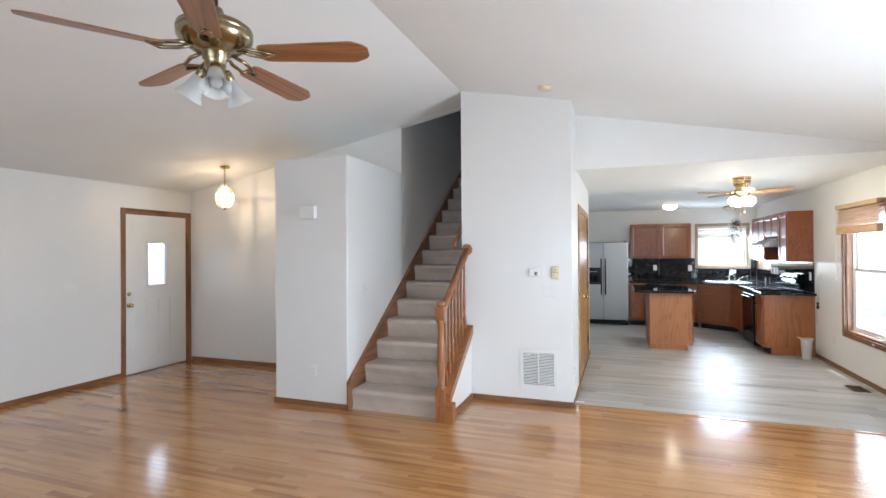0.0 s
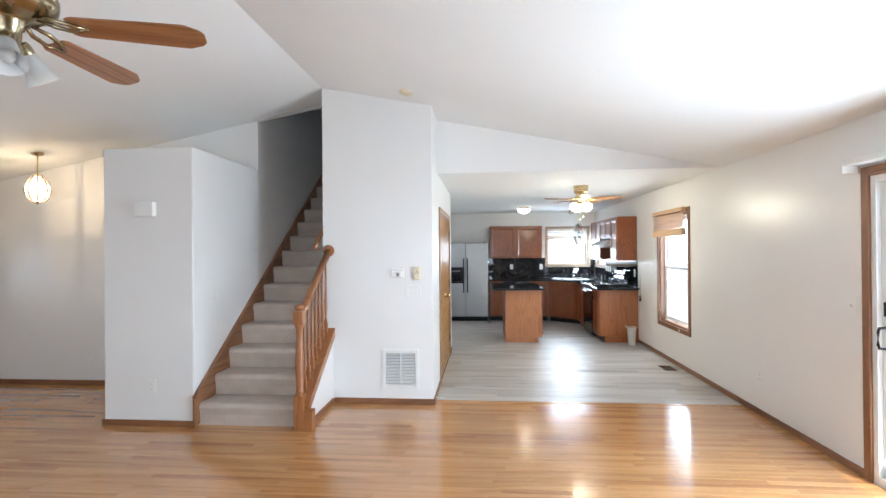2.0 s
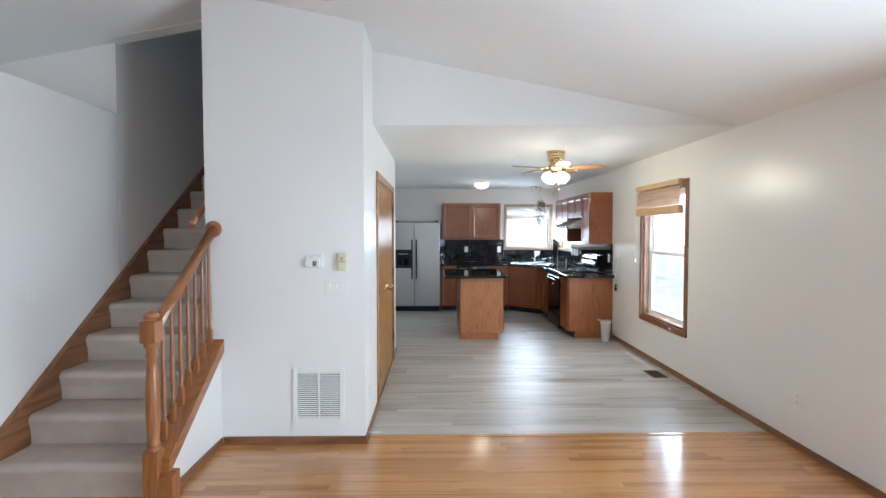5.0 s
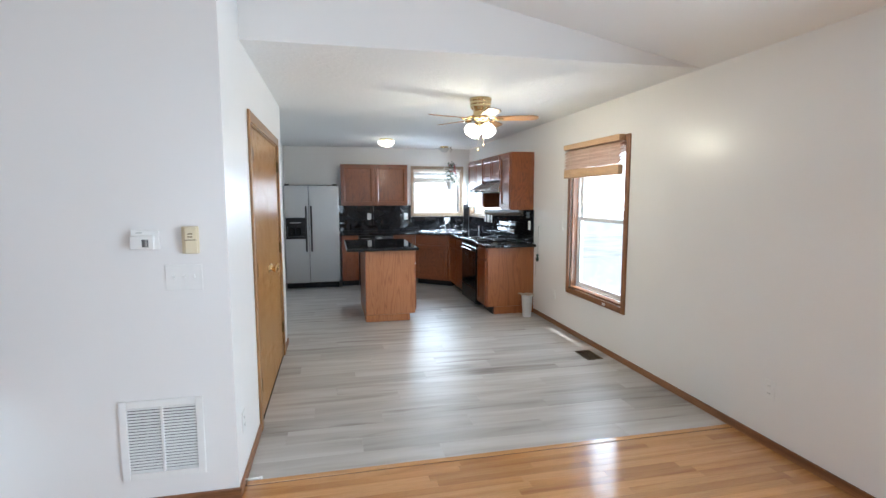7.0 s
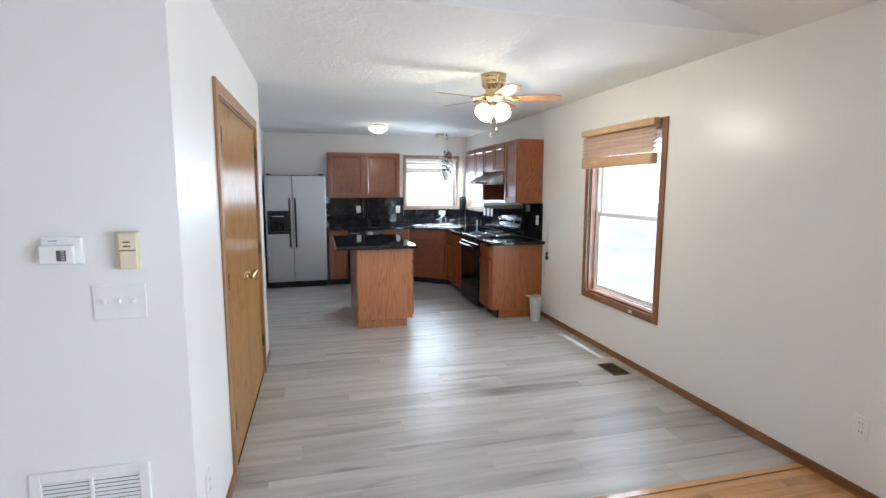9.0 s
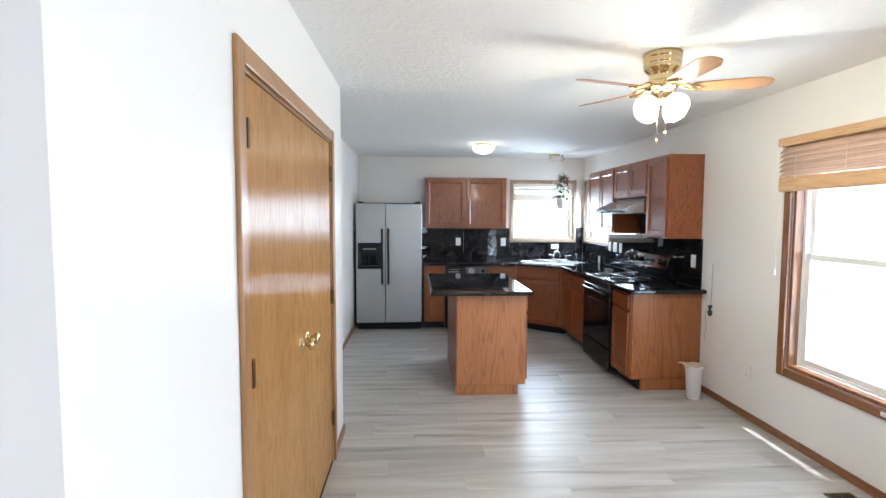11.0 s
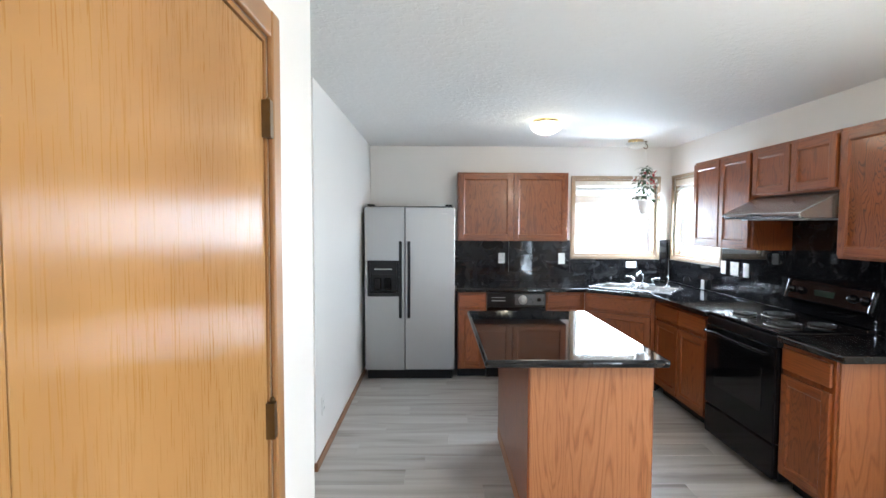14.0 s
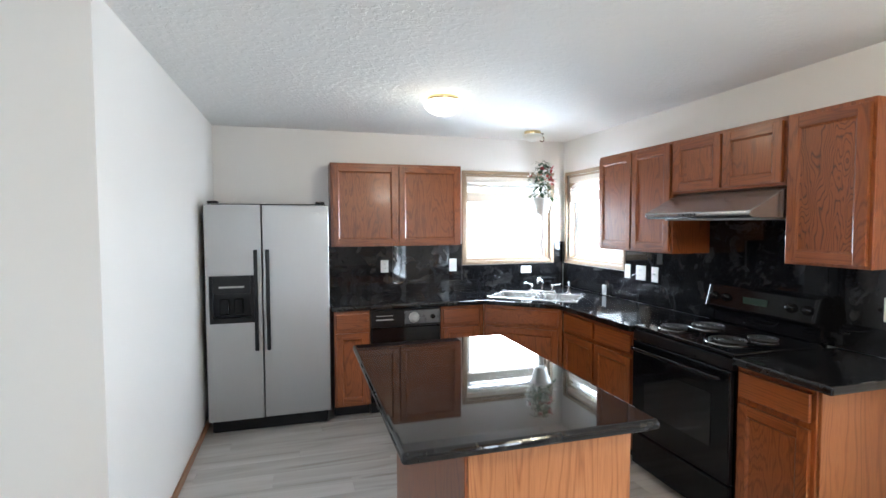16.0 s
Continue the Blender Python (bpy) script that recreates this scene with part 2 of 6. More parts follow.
def carpet():
    m, n, l, p = nodes_of("grey_carpet")
    v = mapped(n, l, (1, 1, 1), 3.0)
    c = ramp(n, l, noise_tex(n, l, v, 7, 3), [(0.3, (0.53, 0.435, 0.355)), (0.7, (0.61, 0.515, 0.43))])
    f = noise_tex(n, l, v, 320, 2)
    c = blend(n, l, c, ramp(n, l, f, [(0.3, (0.75, 0.75, 0.75)), (0.7, (1, 1, 1))]), 1.0, "MULTIPLY")
    l.new(c, p.inputs["Base Color"])
    p.inputs["Roughness"].default_value = 0.95
    p.inputs["Sheen Weight"].default_value = 0.08
    bump(n, l, p, f, 0.6, 0.004)
    return m


def brushed(name, col, rough, axis):
    m, n, l, p = nodes_of(name)
    sc = [60.0, 60.0, 60.0]
    sc[axis] = 0.8
    f = noise_tex(n, l, mapped(n, l, tuple(sc)), 6, 3)
    l.new(ramp(n, l, f, [(0.3, tint(col, 0.98)), (0.7, tint(col, 1.015))]), p.inputs["Base Color"])
    p.inputs["Metallic"].default_value, p.inputs["Roughness"].default_value = 1.0, rough
    bump(n, l, p, f, 0.05, 0.0005)
    return m


GRANITE, CARPET = granite(), carpet()
STEEL_Z = brushed("fridge_steel", (0.41, 0.415, 0.415), 0.42, 2)
STEEL_Y = brushed("hood_steel", (0.46, 0.46, 0.45), 0.25, 1)
STEEL_Y.node_tree.nodes["Principled BSDF"].inputs["Metallic"].default_value = 0.85
CHROME = plain("chrome", (0.75, 0.75, 0.76), 0.08, 1.0, 0.02)
BRASS = plain("polished_brass", (0.70, 0.55, 0.30), 0.14, 1.0, 0.05, 30)
ANTIQUE = plain("antique_brass", (0.33, 0.27, 0.165), 0.24, 1.0, 0.15, 20)
HINGE = plain("hinge_bronze", (0.16, 0.11, 0.055), 0.4, 1.0, 0.1, 40)
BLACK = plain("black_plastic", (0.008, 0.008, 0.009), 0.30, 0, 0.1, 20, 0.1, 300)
BLACK_GLOSS = plain("black_enamel", (0.005, 0.005, 0.006), 0.09, 0, 0.1, 10)
BLACK_GLOSS.node_tree.nodes["Principled BSDF"].inputs["Specular IOR Level"].default_value = 0.25
BLACK.node_tree.nodes["Principled BSDF"].inputs["Specular IOR Level"].default_value = 0.28
IRON = plain("burner_coil", (0.05, 0.05, 0.05), 0.5, 0.6, 0.1, 40)
WHITE = plain("white_plastic", (0.80, 0.79, 0.76), 0.35, 0, 0.02, 20)
WHITE_DOOR = plain("white_door_paint", (0.78, 0.775, 0.76), 0.32, 0, 0.02, 4, 0.05, 120)
IVORY = plain("ivory_plastic", (0.72, 0.64, 0.45), 0.4, 0, 0.03, 20)
GREYP = plain("grey_plastic", (0.42, 0.42, 0.41), 0.4, 0, 0.05, 20)
VINYL_W = plain("white_window_vinyl", (0.80, 0.80, 0.79), 0.35, 0, 0.02, 8)
TAN_W = plain("tan_window_frame", (0.34, 0.25, 0.165), 0.42, 0, 0.06, 8)
BAMBOO = oak("bamboo_slat", (0.36, 0.20, 0.09), (0.58, 0.37, 0.19), (0.64, 0.43, 0.24), 1, 0.42, 0.15)
SLAT = oak("pale_slat", (0.50, 0.34, 0.24), (0.72, 0.54, 0.42), (0.76, 0.60, 0.49), 1, 0.42, 0.15)
GLASS = glass("window_glass")
DARK = plain("dark_gap", (0.012, 0.011, 0.010), 0.8)


# ---- mesh tools ----
def add_box(bm, x0, x1, y0, y1, z0, z1, mi=0):
    vs = [bm.verts.new(p) for p in ((x0, y0, z0), (x1, y0, z0), (x1, y1, z0), (x0, y1, z0), (x0, y0, z1), (x1, y0, z1), (x1, y1, z1), (x0, y1, z1))]
    for q in ((0, 3, 2, 1), (4, 5, 6, 7), (0, 1, 5, 4), (1, 2, 6, 5), (2, 3, 7, 6), (3, 0, 4, 7)):
        bm.faces.new([vs[k] for k in q]).material_index = mi
    return vs


def add_turned(bm, profile, m=None, seg=20, mi=0, closed=True):
    """A turned shape: (radius, z) pairs round the z axis, then moved by m."""
    rings = []
    for r, z in profile:
        ring = [Vector((r * math.cos(2 * math.pi * k / seg), r * math.sin(2 * math.pi * k / seg), z)) for k in range(seg)]
        rings.append([bm.verts.new(m @ p if m else p) for p in ring])
    for a, b in zip(rings, rings[1:]):
        for k in range(seg):
            f = bm.faces.new((a[k], a[(k + 1) % seg], b[(k + 1) % seg], b[k]))
            f.material_index, f.smooth = mi, True
    if closed:
        bm.faces.new(list(reversed(rings[0]))).material_index = mi
        bm.faces.new(rings[-1]).material_index = mi


def add_prism(bm, outline, a, b, axis="x", mi=0):
    """A flat outline carried along an axis from a to b. The outline's pairs are the two other axes in order."""
    def at(p, s):
        return {"x": (s, p[0], p[1]), "y": (p[0], s, p[1]), "z": (p[0], p[1], s)}[axis]
    lo, hi = [bm.verts.new(at(p, a)) for p in outline], [bm.verts.new(at(p, b)) for p in outline]
    k = len(outline)
    fs = [bm.faces.new(lo), bm.faces.new(list(reversed(hi)))]
    fs += [bm.faces.new((lo[i], hi[i], hi[(i + 1) % k], lo[(i + 1) % k])) for i in range(k)]
    for f in fs:
        f.material_index = mi
    return fs


def add_tube(bm, pts, r, seg=8, mi=0):
    """A round tube along points."""
    rings = []
    for k, p in enumerate(pts):
        a, b = Vector(pts[max(k - 1, 0)]), Vector(pts[min(k + 1, len(pts) - 1)])
        q = (b - a).to_track_quat("Z", "Y")
        rad = r[k] if isinstance(r, (list, tuple)) else r
        rings.append([bm.verts.new(Vector(p) + q @ Vector((rad * math.cos(2 * math.pi * s / seg), rad * math.sin(2 * math.pi * s / seg), 0))) for s in range(seg)])
    for a, b in zip(rings, rings[1:]):
        for s in range(seg):
            f = bm.faces.new((a[s], a[(s + 1) % seg], b[(s + 1) % seg], b[s]))
            f.material_index, f.smooth = mi, True
    bm.faces.new(list(reversed(rings[0]))).material_index = mi
    bm.faces.new(rings[-1]).material_index = mi


def finish(name, bm, mats, parent=None, bevel=0.0, seg=2, smooth=False):
    bmesh.ops.recalc_face_normals(bm, faces=bm.faces)
    me = bpy.data.meshes.new(name)
    bm.to_mesh(me)
    bm.free()
    for m in (mats if isinstance(mats, (list, tuple)) else [mats]):
        me.materials.append(m)
    ob = new(name, me)
    if parent:
        ob.parent = parent
        ob.matrix_parent_inverse = parent.matrix_basis.inverted()
    if bevel:
        b = ob.modifiers.new("edge", "BEVEL")
        b.width, b.segments, b.limit_method, b.angle_limit = bevel, seg, "ANGLE", radians(40)
    if smooth:
        for f in me.polygons:
            f.use_smooth = True
    return ob


def boxes(name, mats, parent, *specs, bevel=0.0, seg=2):
    """One mesh of several boxes (x0, x1, y0, y1, z0, z1[, material])."""
    bm = bmesh.new()
    for s in specs:
        add_box(bm, *s)
    return finish(name, bm, mats, parent, bevel, seg)


def base_at(name, x, y, z):
    ob = new(name)
    ob.location = (x, y, z)
    return ob


def structure(ob, label, category="wall"):
    return tagged(ob, label, category, kind="structure")


# ---- the shell ----
XL, XR, YN, YB = -5.86, 2.68, -2.6, 11.14
XP, XK, YT, YC, YH = -0.408, -0.74, 4.443, 4.96, 5.0
RIDGE_X, RIDGE_Z, EAVE = -1.548, 3.265, 2.44
T = 0.14


def vault(x):
    return EAVE + (RIDGE_Z - EAVE) * ((x - XL) / (RIDGE_X - XL) if x < RIDGE_X else (XR - x) / (XR - RIDGE_X))


def wall_along_y(name, x0, x1, y0, y1, z0, z1, holes, label):
    """A wall whose faces look along x, with holes (ya, yb, za, zb)."""
    out, y = [], y0
    for ya, yb, za, zb in sorted(holes):
        out += [(x0, x1, y, ya, z0, z1)] if ya > y else []
        out += [(x0, x1, ya, yb, z0, za)] if za > z0 else []
        out += [(x0, x1, ya, yb, zb, z1)]
        y = yb
    out.append((x0, x1, y, y1, z0, z1))
    return structure(boxes(name, WALL, None, *out), label)


def wall_along_x(name, x0, x1, y0, y1, z0, z1, holes, label):
    out, x = [], x0
    for xa, xb, za, zb in sorted(holes):
        out += [(x, xa, y0, y1, z0, z1)] if xa > x else []
        out += [(xa, xb, y0, y1, z0, za)] if za > z0 else []
        out += [(xa, xb, y0, y1, zb, z1)]
        x = xb
    out.append((x, x1, y0, y1, z0, z1))
    return structure(boxes(name, WALL, None, *out), label)


PATIO = (1.08, 2.955, 0.02, 2.035)
WIN1 = (5.893, 6.937, 0.515, 2.035)
WIN3 = (10.13, 11.06, 1.205, 2.075)
WIN2 = (1.572, 2.52, 1.205, 2.075)
DOOR = (3.93, 4.89, 0.0, 2.083)
wall_along_y("wall_east", XR, XR + T, YN, YB + T, 0, 2.60, [PATIO, WIN1, WIN3], "off-white painted wall with window and patio door")
wall_along_x("wall_north", XK - T, XR, YB, YB + T, 0, 2.60, [WIN2], "off-white painted kitchen end wall")
wall_along_y("wall_west", XL - T, XL, YN, YC + T, 0, 2.60, [DOOR], "off-white painted entry wall with front door")
# South opening is unseen: added to bring light from behind the camera.
SOUTH = (-2.2, 0.6, 0.75, 2.15)
bm = bmesh.new()
for q in ((XL - T, SOUTH[0], 0, 2.4), (SOUTH[1], XR + T, 0, 2.4), (SOUTH[0], SOUTH[1], 0, SOUTH[2]), (SOUTH[0], SOUTH[1], SOUTH[3], 2.4)):
    add_box(bm, q[0], q[1], YN - T, YN, q[2], q[3])
add_prism(bm, [(XL - T, 2.4), (XR + T, 2.4), (XR + T, 2.5), (RIDGE_X, 3.4), (XL - T, 2.5)], YN - T, YN, "y")
structure(finish("wall_south", bm, WALL), "plain off-white wall of the living room")
# foyer wall behind the closet, up to the vault
bm = bmesh.new()
add_prism(bm, [(XL, 0), (-2.486, 0), (-2.486, vault(-2.486) + 0.02), (XL, 2.60)], YC, YC + T, "y")
structure(finish("wall_foyer", bm, WALL), "off-white painted wall of the entry")
bm = bmesh.new()
add_box(bm, -3.345, -2.486, 3.674, YC, 0, 2.52)
structure(finish("wall_closet", bm, WALL, bevel=0.012, seg=3), "boxed-out white closet with a flat ledge on top")
structure(boxes("wall_stair_west", WALL, None, (-2.626, -2.486, YC + T, 9.6, 0, 5.4)), "white wall along the carpeted stair")
# block with the thermostat, between stair and dining room
bm = bmesh.new()
add_prism(bm, [(RIDGE_X, 0), (XP, 0), (XP, vault(XP) + 0.02), (RIDGE_X, 3.32)], YT, YT + T, "y")
structure(finish("wall_thermostat", bm, WALL), "white wall end with thermostat and air return")
structure(boxes("wall_stair_east", WALL, None, (RIDGE_X, RIDGE_X + 0.1, YT + T, 9.6, 0, 5.4)), "white wall beside the upper stair")
structure(boxes("wall_stair_end", WALL, None, (-2.626, RIDGE_X + 0.1, 9.6, 9.74, 0, 5.4)), "plain wall at the head of the stair")
PDOOR = (5.233, 6.777, 0.0, 2.015)
HALL0, HALL1, HALLX = 7.205, 8.565, -1.45
bm = bmesh.new()
for s in ((XP - 0.12, XP, YT + T, PDOOR[0], 0, 2.44), (XP - 0.12, XP, PDOOR[1], HALL0, 0, 2.44), (XP - 0.12, XP, PDOOR[0], PDOOR[1], PDOOR[3], 2.44)):
    add_box(bm, *s)
add_prism(bm, [(YT + T, 2.44), (YH, 2.44), (YH, vault(XP) + 0.02), (YT + T, vault(XP) + 0.02)], XP - 0.12, XP, "x")
structure(finish("wall_pantry", bm, WALL), "white wall with the pantry doors")
structure(boxes("wall_pantry_back", WALL, None, (HALLX, XP - 0.12, HALL0 - 0.12, HALL0, 0, 2.44), (-1.3, -1.2, YT + T, HALL0 - 0.12, 0, 2.44)), "white wall closing the pantry")
structure(boxes("wall_kitchen_west", WALL, None, (XK - T, XK, HALL1, YB, 0, 2.44), (HALLX, XK - T, HALL1, HALL1 + T, 0, 2.44)), "white kitchen wall beside the refrigerator")
# gable over the dining opening
bm = bmesh.new()
add_prism(bm, [(XP, 2.44), (XR, 2.44), (XR, 2.46), (XP, vault(XP) + 0.02)], YH, YH + 0.12, "y")
structure(finish("wall_gable", bm, WALL), "white gable wall over the dining opening")
bm = bmesh.new()
add_prism(bm, [(-2.486, 3.078), (RIDGE_X, 3.252), (RIDGE_X, 3.28), (-2.486, vault(-2.486) + 0.02)], 4.86, 4.872, "y")
structure(finish("wall_stair_gable", bm, WALL), "white gable over the stair")

# ceilings
bm = bmesh.new()
add_prism(bm, [(XL - T, EAVE - 0.03), (RIDGE_X, RIDGE_Z), (XR + T, EAVE - 0.03), (XR + T, 2.60), (RIDGE_X, 3.45), (XL - T, 2.60)], YN - T, 5.005, "y")
structure(finish("ceiling_vault", bm, CEIL_VAULT), "white vaulted living room ceiling with knockdown texture", "ceiling")
structure(boxes("ceiling_kitchen", CEIL, None, (HALLX, XR + T, YH + 0.12, YB + T, 2.44, 2.56), (XP, XR, YH, YH + 0.12, 2.4385, 2.44)), "white kitchen ceiling with knockdown texture", "ceiling")
structure(boxes("ceiling_stair", CEIL, None, (-2.626, RIDGE_X + 0.1, 4.96, 9.74, 5.3, 5.4), (-2.486, RIDGE_X, 4.873, 4.96, 3.27, 5.3)), "ceiling over the stair", "ceiling")

# floors: subfloors; the boards come last
structure(boxes("floor", DARK, None, (XL - T, XR + T, YN - T, YB + T, -0.2, -0.0125)), "subfloor under the boards", "floor")

# ---- outside ----
GROUND = plain("pale_concrete", (0.52, 0.51, 0.49), 0.9, 0, 0.12, 0.4, 0.3, 40)
GRASS = plain("pale_gravel", (0.48, 0.47, 0.44), 0.95, 0, 0.25, 1.5, 0.5, 60)
structure(boxes("ground", GRASS, None, (-400, 400, -400, 400, -0.5, -0.30)), "pale gravel ground round the house", "ground")
structure(boxes("pavement", GROUND, None, (XR + T, 9.0, -3.0, 14.0, -0.30, -0.12)), "pale concrete patio slab beside the house", "pavement")
structure(boxes("porch", GROUND, None, (XL - T - 2.2, XL - T, 2.5, 6.0, -0.30, -0.03)), "concrete porch slab at the entry", "pavement")

# Glowing ring, added as blown-out sky; it also sends light through the windows.
m, n, l, p = nodes_of("backdrop_glow")
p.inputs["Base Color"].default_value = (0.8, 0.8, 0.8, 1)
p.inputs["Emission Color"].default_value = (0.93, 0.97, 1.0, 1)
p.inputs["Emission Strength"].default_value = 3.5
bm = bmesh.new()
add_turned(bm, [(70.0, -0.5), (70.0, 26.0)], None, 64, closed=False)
structure(finish("backdrop", bm, m), "glowing white ring standing in for the overexposed outdoors", "backdrop")

# ---- light through the openings ----
window_light("patio_sky", (XR + 0.30, 2.02, 1.06), (-1, 0, 0.30), 1.8, 1.95, 168)
window_light("dining_sky", (XR + 0.30, 6.415, 1.20), (-1, 0, 0.10), 1.0, 1.4, 36)
window_light("sink_sky_east", (XR + 0.30, 10.61, 1.62), (-1, 0, -0.35), 0.85, 0.85, 70)
window_light("sink_sky_north", (2.09, YB + 0.30, 1.62), (0, -1, -0.35), 0.9, 0.85, 70)
# Lamp of the added south window, which stays out of view.
window_light("south_sky", (-0.8, YN - 0.30, 1.45), (0, 1, 0.55), 2.7, 1.4, 54)


# ---- wall frames: u runs along the wall, v out of the room, z up ----
def east(u, v, z):
    return (XR + v, u, z)


def north(u, v, z):
    return (u, YB + v, z)


def west(u, v, z):
    return (XL - v, u, z)


def south(u, v, z):
    return (u, YN - v, z)


def facing(fn, name, mats, parent, *specs, bevel=0.0, seg=2):
    """Boxes given as (u0, u1, v0, v1, z0, z1[, material]) on a wall."""
    bm = bmesh.new()
    for s in specs:
        vs = add_box(bm, *s)
        for v in vs:
            v.co = fn(*v.co)
    return finish(name, bm, mats, parent, bevel, seg)


def anchor(name, fn, u, v, z):
    ob = new(name)
    ob.location = fn(u, v, z)
    return ob


def pane(fn, parent, u0, u1, v, z0, z1):
    ob = facing(fn, "pane", GLASS, parent, (u0, u1, v, v + 0.005, z0, z1))
    ob.visible_shadow = False
    return tagged(ob, "clear window glass")


def hung_window(name, fn, hole, case_mats, frame_mat, cw, label, split=True, slider=False):
    """A window with wooden casing, a vinyl frame and its sashes."""
    u0, u1, z0, z1 = hole
    w = anchor(name, fn, (u0 + u1) / 2, 0, z0)
    tagged(w, label, "window", kind="structure")
    facing(fn, "casing", case_mats[1], w, (u0 - cw, u0, -0.016, 0.012, z0 - cw, z1 + cw), bevel=0.004)
    facing(fn, "casing", case_mats[1], w, (u1, u1 + cw, -0.016, 0.012, z0 - cw, z1 + cw), bevel=0.004)
    facing(fn, "casing", case_mats[0], w, (u0, u1, -0.014, 0.012, z1, z1 + cw), bevel=0.004)
    facing(fn, "casing", case_mats[0], w, (u0, u1, -0.014, 0.012, z0 - cw, z0), bevel=0.004)
    j = 0.022
    facing(fn, "jamb", case_mats[1], w, (u0, u0 + j, 0.012, 0.075, z0, z1), (u1 - j, u1, 0.012, 0.075, z0, z1),
           (u0 + j, u1 - j, 0.012, 0.075, z1 - j, z1), (u0 + j, u1 - j, 0.012, 0.075, z0, z0 + j), bevel=0.002)
    a, b, c, d, s = u0 + j, u1 - j, z0 + j, z1 - j, 0.038
    facing(fn, "frame", frame_mat, w, (a, a + 0.02, 0.075, 0.135, c, d), (b - 0.02, b, 0.075, 0.135, c, d),
           (a + 0.02, b - 0.02, 0.075, 0.135, d - 0.02, d), (a + 0.02, b - 0.02, 0.075, 0.135, c, c + 0.02), bevel=0.003)
    a, b, c, d = a + 0.02, b - 0.02, c + 0.02, d - 0.02
    parts = []
    if split:
        mid = (c + d) / 2 + 0.02
        parts = [(a, b, c, mid + 0.02, 0.082), (a, b, mid - 0.02, d, 0.106)]
    elif slider:
        mid = (a + b) / 2
        parts = [(a, mid + 0.02, c, d, 0.082), (mid - 0.02, b, c, d, 0.106)]
    else:
        parts = [(a, b, c, d, 0.09)]
    for pa, pb, pc, pd, v in parts:
        facing(fn, "sash", frame_mat, w, (pa, pa + s, v, v + 0.022, pc, pd), (pb - s, pb, v, v + 0.022, pc, pd),
               (pa + s, pb - s, v, v + 0.022, pd - s, pd), (pa + s, pb - s, v, v + 0.022, pc, pc + s), bevel=0.003)
        pane(fn, w, pa + s, pb - s, v + 0.009, pc + s, pd - s)
    return w


w1 = hung_window("window_1", east, WIN1, (TRIM, TRIM_Z), VINYL_W, 0.058, "double-hung white vinyl window in stained oak casing")
w2 = hung_window("window_2", north, WIN2, (TAN_W, TAN_W), VINYL_W, 0.036, "wide kitchen window in tan casing above the sink", split=False)
w3 = hung_window("window_3", east, WIN3, (TAN_W, TAN_W), VINYL_W, 0.036, "kitchen window in tan casing near the corner", split=False)
w4 = hung_window("window_4", south, SOUTH, (TRIM_X, TRIM_Z), VINYL_W, 0.058, "unseen living room window in stained casing, added for light", split=False, slider=True)
facing(east, "sash_lock", WHITE, w1, (6.15, 6.20, -0.022, -0.014, 0.475, 0.50), bevel=0.004)


def slat_blind(name, fn, u0, u1, v0, v1, top, stack, mats, label, n=5, cord=None, slats=None, rail=0.075):
    """A raised blind: head rail, some tilted slats, the gathered stack and bottom rail."""
    b = anchor(name, fn, (u0 + u1) / 2, (v0 + v1) / 2, top)
    tagged(b, label, "window blind")
    facing(fn, "valance", mats, b, (u0 - 0.008, u1 + 0.008, v0 - 0.006, v1, top - 0.055, top), bevel=0.004)
    z = top - 0.062
    step = (z - stack - rail - 0.01) / n
    for k in range(n):
        zc = z - step * (k + 0.5)
        bm = bmesh.new()
        prof = [(v0 + (v1 - v0) * q / 5, zc - 0.022 + 0.044 * q / 5 + 0.004 * math.sin(math.pi * q / 5)) for q in range(6)]
        outline = prof + [(p[0], p[1] - 0.0035) for p in reversed(prof)]
        add_prism(bm, outline, u0, u1, "x")
        for v in bm.verts:
            v.co = fn(v.co.x, v.co.y, v.co.z)
        finish("slat", bm, slats or mats, b)
    facing(fn, "bottom_rail", mats, b, (u0, u1, v0 - 0.003, v1 + 0.003, stack, stack + rail), bevel=0.012, seg=3)
    for u in (u0 + 0.15, (u0 + u1) / 2, u1 - 0.15):
        bm = bmesh.new()
        add_tube(bm, [fn(u, v0 - 0.002, top - 0.05), fn(u, v0 - 0.002, stack)], 0.0012, 5)
        finish("ladder_cord", bm, IVORY, b)
    if cord:
        cu, cz = cord
        bm = bmesh.new()
        add_tube(bm, [fn(cu, v0 - 0.008, top - 0.04), fn(cu + 0.004, v0 - 0.010, (top + cz) / 2), fn(cu, v0 - 0.008, cz)], 0.0016, 5)
        add_tube(bm, [fn(cu, v0 - 0.008, cz), fn(cu, v0 - 0.008, cz - 0.02), fn(cu, v0 - 0.008, cz - 0.04)], [0.004, 0.007, 0.006], 8)
        finish("pull_cord", bm, WHITE, b)
    return b


slat_blind("wood_blind", east, 5.915, 6.985, -0.072, -0.018, 2.095, 1.735, BAMBOO, "raised honey-coloured wood slat blind on the window", 6, (6.965, 1.20), SLAT, 0.095)
CREAM = plain("cream_slat", (0.66, 0.60, 0.51), 0.45, 0, 0.05, 12)
slat_blind("slat_blind", north, 1.595, 2.50, 0.016, 0.066, 2.055, 1.80, CREAM, "raised cream slat blind in the kitchen window", 2, (2.36, 1.02), VINYL_W, 0.10)
slat_blind("slat_blind", east, 10.155, 11.035, 0.016, 0.066, 2.055, 1.80, CREAM, "raised cream slat blind in the corner kitchen window", 2, (10.33, 1.06), VINYL_W, 0.10)
tag = anchor("cord_tag", east, 10.33, -0.05, 0.925)
